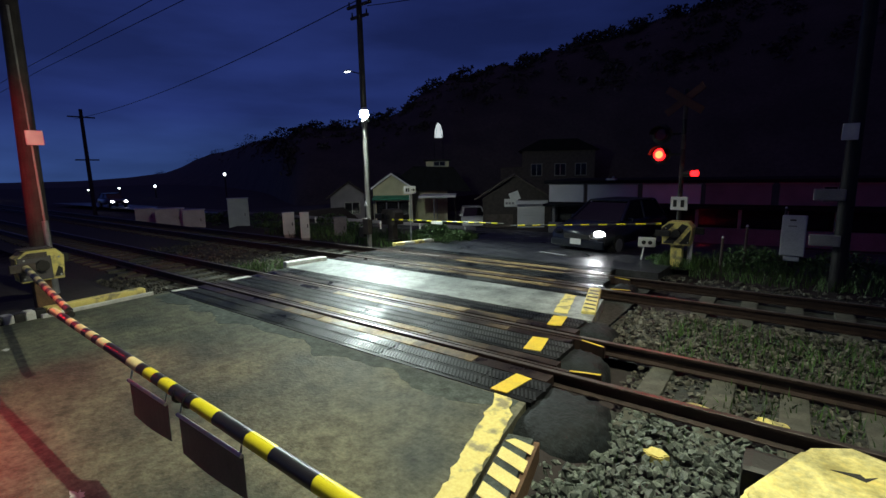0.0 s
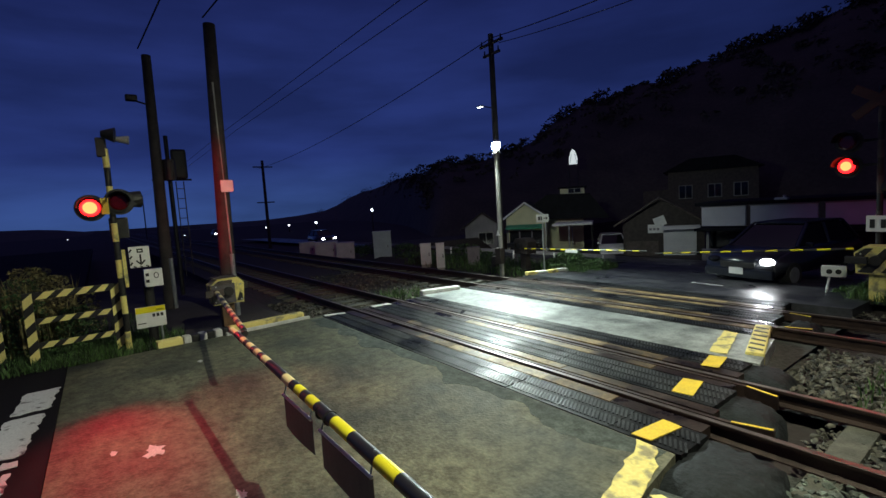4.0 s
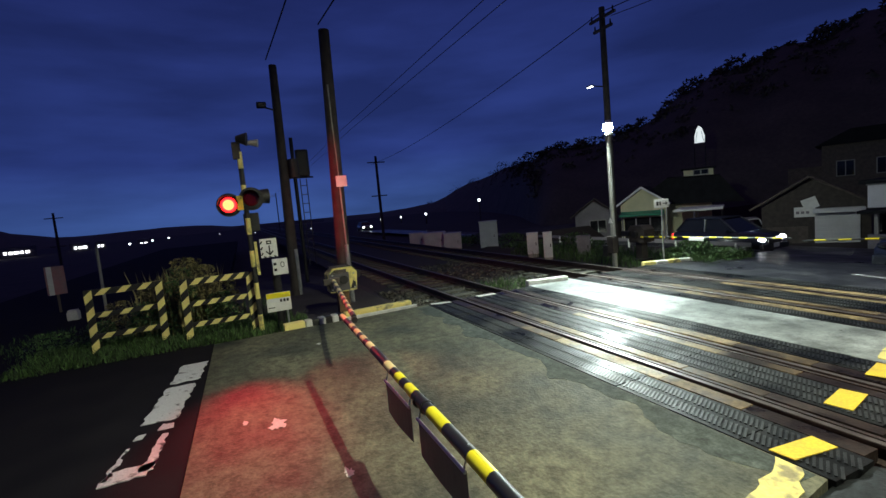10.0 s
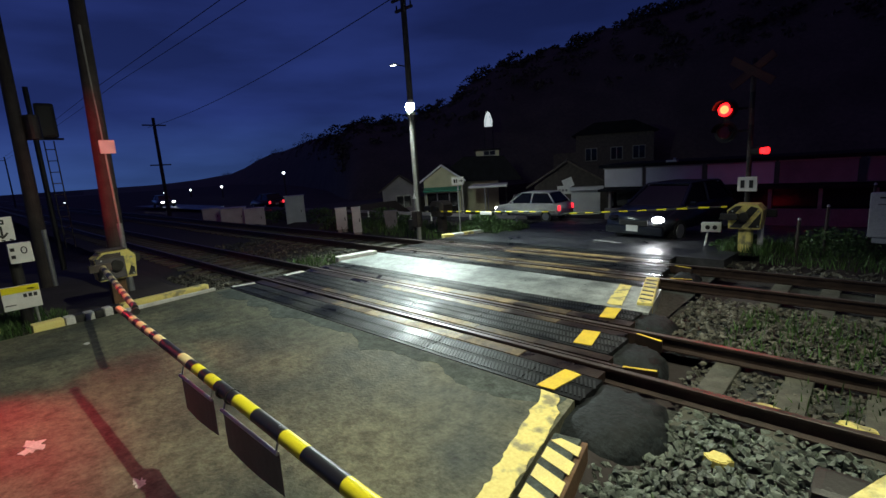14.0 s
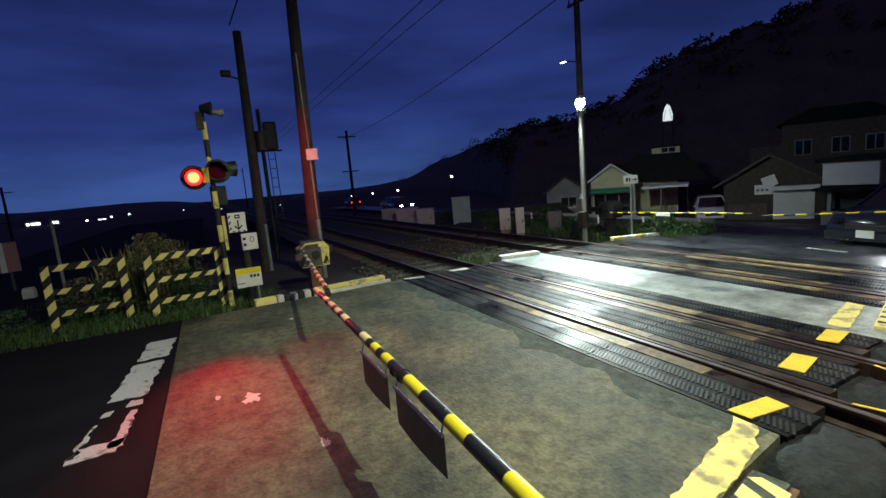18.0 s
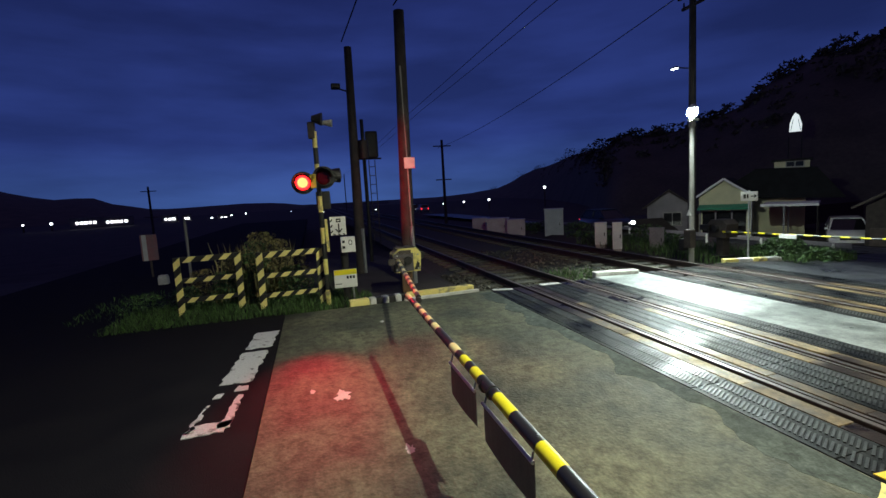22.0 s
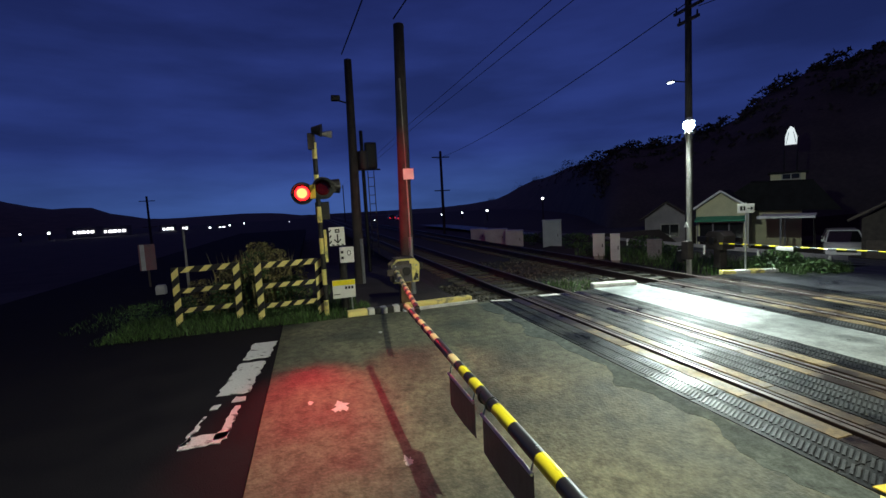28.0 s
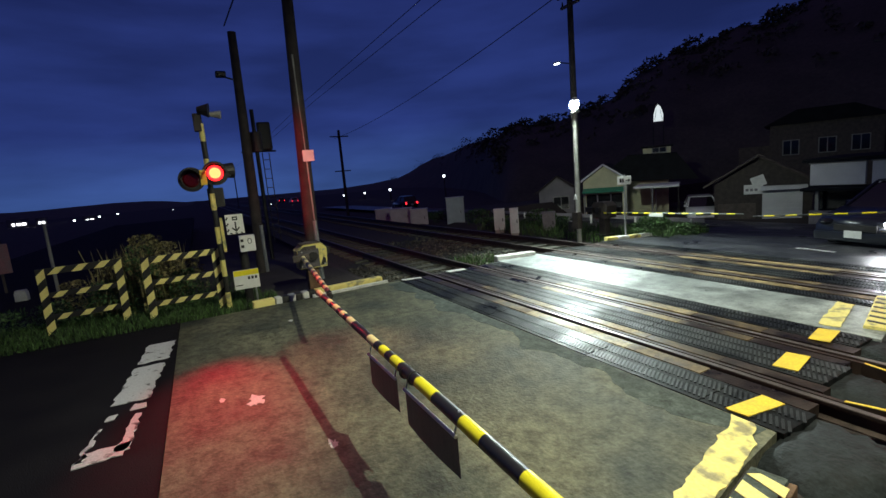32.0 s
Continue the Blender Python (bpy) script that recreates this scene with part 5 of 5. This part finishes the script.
def gable_roof(parent, w, depth, z0, rise, over, material, y0=0.0, x0=0.0, verge=None):
    """Two slopes with their ridge along local y."""
    for s in (1, -1):
        b = bmesh.new()
        o = over
        zo = z0 - rise * o / (w / 2)
        v = [(x0, y0 - o, z0 + rise), (x0, y0 + depth + o, z0 + rise), (x0 + s * (w / 2 + o), y0 + depth + o, zo), (x0 + s * (w / 2 + o), y0 - o, zo)]
        f = b.faces.new([b.verts.new(p) for p in v])
        r = bmesh.ops.extrude_face_region(b, geom=[f])
        bmesh.ops.translate(b, verts=[q for q in r["geom"] if isinstance(q, bmesh.types.BMVert)], vec=(0, 0, 0.10))
        bmesh.ops.recalc_face_normals(b, faces=b.faces[:])
        slope = part("roof", b, material, parent)
        # light verge board along the gable edge
        part("verge_board", rod((x0, y0 - o - 0.02, z0 + rise + 0.05), (x0 + s * (w / 2 + o), y0 - o - 0.02, zo + 0.05), 0.07, None, 6), verge or WHITE_WALL, slope, "verge board")


h1 = house_frame("house", 43.1, 32.0, "small cream gabled house with a green awning", -1.75, kind_turn=-6)
part("wall", prism([(-1.3, 0), (1.3, 0), (1.3, 2.7), (0, 3.60), (-1.3, 2.7)], 4.5), CREAM, h1)
gable_roof(h1, 2.6, 4.5, 2.74, 0.92, 0.30, ROOF)
part("awning", box((2.5, 0.8, 0.10), (-0.02, -0.40, 2.10), 0.02, Matrix.Rotation(radians(14), 4, "X")), GREEN, h1, "green corrugated awning")
for k in range(12):
    part("awning_rib", rod((-1.2 + 0.216 * k, -0.79, 2.06), (-1.2 + 0.216 * k, -0.02, 2.25), 0.022, None, 6), GREEN, h1)
part("shop_front", box((2.2, 0.08, 1.70), (0, -0.03, 0.98), 0.01), GLASS_DARK, h1, "dark glazed front")
for x in (-1.22, -0.41, 0.41, 1.22):
    part("front_post", box((0.08, 0.12, 2.0), (x, -0.06, 1.0), 0.01), GREY_WALL, h1)
part("sill_wall", box((2.5, 0.12, 0.45), (0, -0.10, 0.22), 0.01), GREY_WALL, h1)
part("main_wall", box((4.6, 4.0, 2.5), (1.5, 5.2, 1.25), 0.01), CREAM, h1, "cream rear wing")
part("main_roof", prism([(-1.2, 2.5), (5.6, 2.30), (4.3, 4.05), (1.3, 4.15)], 4.8), ROOF, h1, "dark hipped tile roof").location = (0, 2.6, 0)
part("ridge_tile", rod((1.3, 2.58, 4.16), (4.3, 2.58, 4.06), 0.05, None, 8), ROOF, h1)
part("upper_wall", box((1.7, 2.2, 1.6), (3.1, 4.4, 3.75), 0.01), CREAM, h1, "small upper storey")
part("upper_roof", box((2.0, 2.5, 0.12), (3.1, 4.4, 4.60), 0.03), ROOF, h1)
window(h1, 3.25, 3.28, 4.36, 0.8, 0.28)
part("drain_pipe", rod((1.34, -0.04, 0), (1.34, -0.04, 2.7), 0.035, None, 8), WHITE_WALL, h1)
h1b = house_frame("house", 48.3, 34.0, "dim small house behind the lamp post", -1.85, kind_turn=0)
part("wall", prism([(-1.3, 0), (1.3, 0), (1.3, 2.3), (0, 3.2), (-1.3, 2.3)], 5.0), GREY_WALL, h1b)
gable_roof(h1b, 2.6, 5.0, 2.3, 0.95, 0.3, ROOF, verge=TARRED)
window(h1b, 0.2, -0.03, 1.4, 1.0, 0.8)
ob = thing("carport", "pale flat carport roof on thin posts beside the house", "carport", (*polar(37.0, 31.0), -1.65), 34)
part("roof", box((2.5, 3.2, 0.08), (-0.35, 1.5, 2.06), 0.02), WHITE_WALL, ob)
part("fascia", box((2.52, 0.05, 0.14), (-0.35, -0.13, 2.05), 0.01), WHITE_WALL, ob)
for y in (0.0, 3.0):
    part("post", rod((-0.55, y, 0), (-0.55, y, 2.03), 0.045, None, 10), STEEL, ob)
    part("post", rod((0.85, y, 0), (0.85, y, 2.03), 0.03, None, 10), DARK, ob)

g = house_frame("garage", 28.2, 30.0, "low gabled workshop with a pale shutter and white sign", -2.1, kind_turn=0)
part("wall", prism([(-2.0, 0), (2.3, 0), (2.3, 2.4), (0.0, 3.75), (-2.0, 2.4)], 6.0), TARRED, g)
gable_roof(g, 4.4, 6.0, 2.45, 1.35, 0.3, ROOF, verge=POLE)
sh = part("shutter", box((1.70, 0.06, 1.92), (1.05, -0.05, 1.0), 0.01), WHITE_WALL, g, "pale ribbed shutter")
for k in range(9):
    part("slat", box((1.66, 0.03, 0.17), (1.05, -0.09, 0.16 + 0.205 * k), 0.012), WHITE_WALL, sh)
part("timber_wall", box((1.75, 0.06, 1.30), (-0.95, -0.05, 0.70), 0.01), POLE, g, "dull timber cladding")
part("canopy", box((1.95, 0.5, 0.22), (1.1, -0.25, 2.12), 0.02), WHITE_WALL, g, "pale canopy over the shutter")
part("sign", box((0.85, 0.05, 0.50), (-0.20, -0.12, 2.08), 0.01), WHITE, g, "white sign board")
part("sign", box((0.62, 0.05, 0.55), (0.02, -0.10, 2.50), 0.01, Matrix.Rotation(radians(-20), 4, "Y")), WHITE, g, "tilted white sign board")
for k in range(3):
    part("sign_bar", box((0.13, 0.012, 0.13), (-0.48 + 0.2 * k, -0.152, 2.06)), GREY_WALL, g)

big = house_frame("house", 23.1, 44.0, "tall grey house dim against the hill", -2.9, kind_turn=2)
part("wall", box((6.4, 6.0, 6.6), (0, 3.0, 3.3), 0.02), POLE, big)
part("roof", prism([(-3.6, 6.6), (3.6, 6.6), (1.6, 7.6), (-1.6, 7.6)], 6.6), ROOF, big).location = (0, -0.3, 0)
for x in (-1.9, 0.2, 2.0):
    window(big, x, -0.03, 4.9, 0.9, 1.0)
part("side_wing", box((2.2, 4.0, 5.2), (-4.2, 3.5, 2.6), 0.02), POLE, big)

row = thing("row_building", "long low building with pale panels and a dark eave", "building", (*polar(10, 25.5), -2.0), 7)
part("lower_wall", box((14.5, 0.3, 1.15), (0.8, 0.0, 0.57), 0.02), GREY_WALL, row, "grey lower wall")
part("dark_front", box((14.5, 0.2, 0.95), (0.8, 0.6, 1.55), 0.01), GLASS_DARK, row, "dark recessed front")
part("eave", box((15.0, 1.6, 0.12), (0.8, 0.3, 2.10), 0.02), ROOF, row)
for k, (x, w) in enumerate(((-5.6, 1.9), (-3.2, 2.5), (-0.4, 2.6), (2.4, 2.6), (5.2, 2.4), (7.3, 1.5))):
    p = part("upper_panel", box((w, 0.2, 0.95), (x, 0.3, 2.72), 0.015), WHITE_WALL if k < 3 else GREY_WALL, row, "pale upper wall panel")
    part("panel_frame", box((w + 0.1, 0.1, 0.07), (x, 0.22, 3.22), 0.01), GREY_POLE, p)
part("roof", box((15.2, 6.0, 0.16), (0.8, 3.0, 3.34), 0.02), ROOF, row)
for k in range(9):
    part("pillar", box((0.14, 0.14, 2.1), (-6.2 + 1.75 * k, 0.0, 1.05), 0.01), GREY_POLE, row)
window(row, 6.0, 0.17, 2.75, 0.9, 0.6)
ob = thing("street_fitting", "dull metal junction on the building roof", "roof fitting", (*polar(17.1, 25.5), 1.42), 0)
part("body", box((0.5, 0.3, 0.10), (0, 0, 0.05), 0.02), STEEL, ob)
part("cap", rod((0.1, 0, 0.1), (0.1, 0, 0.2), 0.06, None, 10), STEEL, ob)

# arched lit board high on the slope
ls = thing("lit_board", "bright white arched board shining on the dark hillside", "lit board", (*polar(37.3, 45.0), 1.55), 36)
outline = [(x * 0.60, 0.45 + z * 0.66) for x, z in ((-0.60, 0.0), (0.62, 0.0), (0.66, 0.82), (0.33, 1.82), (-0.04, 2.10), (-0.33, 1.7), (-0.57, 0.93))]
part("panel", prism([(x, z + 3.2) for x, z in outline], 0.12), PALE_GLOW, ls, "glowing white arched panel")
for x, tilt in ((-0.20, -9), (0.24, 11)):
    part("panel_rib", box((0.035, 0.02, 0.85), (x, -0.012, 4.15), 0.004, Matrix.Rotation(radians(-tilt), 4, "Y")), GREY_WALL, ls)
part("rim", prism([(x * 1.06, z * 1.03 + 3.14) for x, z in outline], 0.10), GREY_WALL, ls).location = (0, 0.13, 0)
for x in (-0.4, 0.4):
    part("leg", rod((x, 0.2, -3.5), (x, 0.2, 3.3), 0.05, None, 8), DARK, ls)


# ---- cars ----
def build_car(name, label, place, turn, paint_, head=None, tail=None, group=""):
    """A small hatchback; its nose points along local -y."""
    ob = thing(name, label, "car", place, turn, group)
    lower = [(-2.0, 0.30), (-1.98, 0.62), (-1.75, 0.82), (-1.05, 0.93), (1.55, 0.98), (1.92, 0.86), (1.96, 0.32)]
    b = bmesh.new()
    vs = [[b.verts.new((sx, y, z)) for y, z in lower] for sx in (-0.82, 0.82)]
    b.faces.new(vs[0])
    b.faces.new(list(reversed(vs[1])))
    n = len(lower)
    for i in range(n):
        b.faces.new((vs[0][(i + 1) % n], vs[0][i], vs[1][i], vs[1][(i + 1) % n]))
    bmesh.ops.bevel(b, geom=b.edges[:], offset=0.07, segments=3, affect="EDGES")
    bmesh.ops.recalc_face_normals(b, faces=b.faces[:])
    part("body", b, paint_, ob, smooth=True)
    b = bmesh.new()
    low = [b.verts.new(p) for p in ((-0.76, -1.05, 0.92), (0.76, -1.05, 0.92), (0.76, 1.72, 0.96), (-0.76, 1.72, 0.96))]
    top = [b.verts.new(p) for p in ((-0.60, -0.30, 1.44), (0.60, -0.30, 1.44), (0.60, 1.30, 1.46), (-0.60, 1.30, 1.46))]
    b.faces.new(top)
    for i in range(4):
        b.faces.new((low[i], low[(i + 1) % 4], top[(i + 1) % 4], top[i]))
    bmesh.ops.bevel(b, geom=b.edges[:], offset=0.04, segments=2, affect="EDGES")
    bmesh.ops.recalc_face_normals(b, faces=b.faces[:])
    part("cabin_glass", b, GLASS_DARK, ob, "dark window glass")
    part("roof", box((1.22, 1.62, 0.05), (0, 0.50, 1.475), 0.02), paint_, ob)
    for sx in (-1, 1):
        for pa, pb in (((-0.77 * 1, -1.02, 0.94), (-0.61, -0.30, 1.45)), ((-0.77, 1.70, 0.97), (-0.61, 1.30, 1.46)), ((-0.77, 0.35, 0.95), (-0.62, 0.40, 1.45))):
            part("pillar", rod((sx * pa[0], pa[1], pa[2]), (sx * pb[0], pb[1], pb[2]), 0.035, None, 8), paint_, ob)
        for y in (-1.25, 1.25):
            w = part("wheel", rod((sx * 0.66, y, 0.30), (sx * 0.84, y, 0.30), 0.30, None, 22), TYRE, ob)
            part("rim", rod((sx * 0.835, y, 0.30), (sx * 0.85, y, 0.30), 0.19, None, 18), STEEL, w)
        lens = bmesh.new()
        bmesh.ops.create_uvsphere(lens, u_segments=16, v_segments=10, radius=1.0, matrix=Matrix.Translation((sx * 0.62, -1.90, 0.66)) @ Matrix.Diagonal((0.155, 0.10, 0.085, 1)))
        part("headlight", lens, (head[sx > 0] if isinstance(head, tuple) else head) or HOUSING, ob, "headlight")
        part("tail_light", box((0.16, 0.08, 0.26), (sx * 0.68, 1.93, 0.72), 0.03), tail or RED_LENS, ob, "tail light")
        part("mirror", box((0.16, 0.08, 0.11), (sx * 0.88, -0.72, 0.98), 0.03), paint_, ob)
    part("grille", box((0.80, 0.05, 0.14), (0, -1.99, 0.56), 0.02), DARK, ob)
    part("bumper", box((1.60, 0.12, 0.22), (0, -1.98, 0.36), 0.05), paint_, ob)
    part("plate", box((0.33, 0.015, 0.165), (0, -2.05, 0.42), 0.006), WHITE, ob, "small white plate with a blank face")
    part("plate", box((0.33, 0.015, 0.165), (0, 2.0, 0.55), 0.006), WHITE, ob, "small white plate with a blank face")
    return ob


wait_turn = -12
waiting = build_car("car", "dark blue compact car waiting at the barrier with its headlights on", (-3.98, 13.19, -0.16), wait_turn, CAR_DARK, (GLASS_DARK, HEAD_GLOW))
waiting.scale = (0.95, 0.90, 0.90)
build_car("car", "white hatchback parked beside the house", (*polar(33.3, 33.0), -1.95), 38, CAR_WHITE)

# ---- wooded hill and distance ----
RIDGE = [(-55.3, 12.0), (-15, 16.5), (8.9, 15.8), (15.5, 14.3), (19.7, 13.9), (25.3, 12.4), (31.2, 11.5), (35.5, 10.5), (39.2, 9.2), (41.4, 7.4), (43.5, 6.4), (48.6, 5.1), (52.5, 5.3), (54.5, 4.3), (58, 3.8), (60.7, 2.9), (63.2, 2.3), (65.3, 1.3), (67, 0.5), (70, 0.1), (74, -0.3), (80, -0.5), (90, -0.5), (93.5, 0.2), (97, 0.35), (104.1, 0.2), (106.2, 0.25), (109.7, 1.06), (111.4, 1.85), (113.7, 1.6), (115.9, 2.01), (118.8, 2.98), (124.4, 3.25), (136.5, 2.15)]


def ridge(az):
    return float(np.interp(az, [a for a, _ in RIDGE], [e for _, e in RIDGE]))


def ridge_distance(az):
    return 75 if az < 55 else 75 + min(1, (az - 55) / 12) * 350


def hill(name, az0, az1, step, label):
    b = bmesh.new()
    rows_ = []
    k = az0
    while k <= az1 + 1e-6:
        d1 = ridge_distance(k)
        top = 2.0 + d1 * math.tan(radians(ridge(k)))
        col = []
        for u, v in ((0.62, 0.0), (0.75, 0.45), (0.88, 0.80), (1.0, 1.0), (1.5, 1.0)):
            x, y = polar(k, d1 * u)
            bump = 1 + 0.05 * noise.noise((k * 0.35, u * 5, 2))
            col.append(b.verts.new((x, y, -1.7 + (top + 1.7) * v * bump if v else -1.7)))
        rows_.append(col)
        k += step
    for r, s in zip(rows_, rows_[1:]):
        for i in range(len(r) - 1):
            b.faces.new((r[i + 1], r[i], s[i], s[i + 1]))
    tagged(part(name, b, WOOD_LEAF, smooth=True), label, "hill", kind="structure")


hill("hill", -60, 66, 1.5, "dark wooded hill behind the houses")
hill("hill", 66, 140, 1.5, "low dark hills on the horizon")
rng = np.random.RandomState(5)
spots = []
for k in range(420):
    az = rng.uniform(-35, 64)
    d = ridge_distance(az) * rng.uniform(0.80, 1.0)
    x, y = polar(az, d)
    v = np.interp(d / ridge_distance(az), (0.75, 0.88, 1.0), (0.45, 0.8, 1.0))
    top = 2.0 + ridge_distance(az) * math.tan(radians(ridge(az)))
    r = rng.uniform(1.0, 2.2)
    spots.append((x, y, -1.7 + (top + 1.7) * v - 1.2 * r, r, r * rng.uniform(1.0, 1.6), 90))
for k in range(150):
    az = rng.uniform(-20, 69)
    d = ridge_distance(az)
    x, y = polar(az, d)
    top = 2.0 + d * math.tan(radians(ridge(az)))
    r = rng.uniform(1.4, 3.0) * (d / 75) ** 0.7
    spots.append((x, y, top - 1.3 * r, r, r * rng.uniform(1.3, 1.9), 230))
leaf_cloud("woodland", WOOD_LEAF, spots, 31, 0.30, "dark tree crowns covering the hill", "woodland", "stuff")

# distant town lamps over the fields
def far_lamp(az, el, d, size, material, label="distant lit street lamp", wide=1.0):
    z = 2.0 + d * math.tan(radians(el))
    ob = thing("distant_lamp", label, "lamp", (*polar(az, d), 0), az, "distant lamps")
    part("post", rod((0, 0.1, -2.2), (0, 0.1, z), 0.0015 * d, None, 6), POLE, ob)
    part("lamp_head", box((size * wide, size * 0.6, size), (0, 0, z), size * 0.2), material, ob, "glowing lamp head")


for az, el, d, s in ((61.8, 0.2, 75, 0.34), (68.5, -0.9, 95, 0.36), (71.6, -1, 120, 0.34), (74.1, -1.1, 150, 0.36), (82.4, -1.4, 160, 0.55), (81.8, -1.7, 160, 0.3), (77, -1.4, 190, 0.3), (88.6, -1.2, 170, 0.25), (92.3, -0.9, 200, 0.3), (97.2, -0.8, 180, 0.4), (98.7, -0.9, 180, 0.45), (100.7, -1.06, 170, 0.55), (102.3, -1.16, 170, 0.4), (114.4, -0.58, 150, 0.5), (116.4, -0.54, 150, 0.35), (46.6, 0.4, 70, 0.2), (52.2, -0.2, 80, 0.18)):
    far_lamp(az, el, d, s, SMALL_GLOW if s > 0.33 else TOWN_GLOW)
for az, el, d, w in ((111.8, -0.69, 150, 4.5), (109.3, -0.76, 150, 5.0), (104.7, -0.88, 160, 3.0), (99.5, -1.11, 170, 2.2), (103.1, -0.91, 165, 1.6)):
    z = 2.0 + d * math.tan(radians(el))
    ob = thing("distant_building", "distant building with a long lit window band", "building", (*polar(az, d), -2.2), az, "distant buildings")
    part("wall", box((w * 1.5, 6.0, z + 3.6), (0, 3.0, (z + 3.6) / 2), 0.05), GREY_WALL, ob)
    n = max(2, int(w / 0.9))
    for k in range(n):
        part("window", box((w / n * (0.55 + 0.3 * ((k * 7) % 3) / 2), 0.1, 0.62), (-w / 2 + w / n * (k + 0.5), -0.03, z + 2.2), 0.01), TOWN_GLOW, ob, "lit window")


# ---- passing traffic on the street behind ----
def passing_car(label, paint_, head, tail, turn):
    return build_car("car", label, (-70, 18.6, -1.0), turn, paint_, head, tail, "passing cars")


east_a = passing_car("dark car driving along the street with headlights on", CAR_DARK, HEAD_GLOW, TAIL_GLOW, 90)
west_b = passing_car("dark car driving off with red tail lights", CAR_DARK, HEAD_GLOW, TAIL_GLOW, -90)
west_c = passing_car("pale blue car driving past the house with red tail lights", HOUSING, HEAD_GLOW, TAIL_GLOW, -90)
east_e = passing_car("dark car approaching along the street with headlights on", CAR_DARK, HEAD_GLOW, TAIL_GLOW, 90)
west_f = passing_car("dark car leaving along the street with red tail lights", CAR_DARK, HEAD_GLOW, TAIL_GLOW, -90)
LANE_EAST, LANE_WEST, STREET = 18.7, 21.4, -1.06


def motions():
    """All that moves: the traffic on the street, and the lit discs that change from lamp to lamp."""

    def drive(car, lane, turn, steps):
        walk(car, [(t, pose(x, lane, STREET - 0.05 * (lane - 18.7), 0, 0, turn)) for t, x in steps])

    drive(east_a, LANE_EAST, 90, [(0.0, -58.5), (2.5, -50.0), (5.0, -42.5), (6.0, -37.2), (7.0, -32.2), (8.5, -24.6), (9.5, -17.6), (10.0, -13.2), (11.5, 3.0), (13.5, 26.0), (32.0, 115.0)])
    drive(west_b, LANE_WEST, -90, [(0.0, 60.0), (8.0, 26.0), (10.5, -9.5), (11.0, -13.6), (11.5, -19.5), (12.0, -25.6), (13.0, -35.0), (14.5, -48.0), (18.0, -75.0), (32.0, -140.0)])
    drive(west_c, LANE_WEST, -90, [(0.0, 80.0), (10.0, 31.0), (12.0, 7.0), (13.0, -3.8), (13.5, -8.5), (13.7, -10.4), (14.0, -13.5), (14.4, -17.3), (14.5, -18.3), (16.5, -40.0), (18.5, -62.0), (32.0, -120.0)])
    drive(east_e, LANE_EAST, 90, [(0.0, -120.0), (9.0, -78.0), (16.5, -56.0), (19.5, -39.5), (20.5, -36.0), (21.5, -30.2), (22.0, -26.6), (22.5, -23.2), (23.0, -19.5), (23.5, -14.9), (24.0, -10.8), (26.0, 10.0), (32.0, 70.0)])
    drive(west_f, LANE_WEST, -90, [(0.0, 170.0), (20.0, 60.0), (26.0, 22.0), (28.5, -11.6), (29.0, -19.2), (29.5, -24.5), (30.2, -32.0), (31.0, -41.5), (32.0, -50.0)])

    # the two lamps of each signal light in turn, 0.6 s each
    def flash(disc, first, second):
        rows_, t, k = [(0.0, first)], 0.45, 0
        while t < 31.95:
            a, c = (first, second) if k % 2 == 0 else (second, first)
            rows_ += [(round(t * FPS) / FPS, a), ((round(t * FPS) + 1) / FPS, c)]
            t += 0.6
            k += 1
        rows_.append((32.0, rows_[-1][1]))
        walk(disc, rows_)

    flash(sig_light, pose(-0.27, -0.182, 2.36), pose(0.11, -0.182, 2.44))
    flash(far_light, pose(-0.40, -0.182, 2.30), pose(-0.40, -0.182, 2.72))


motions()
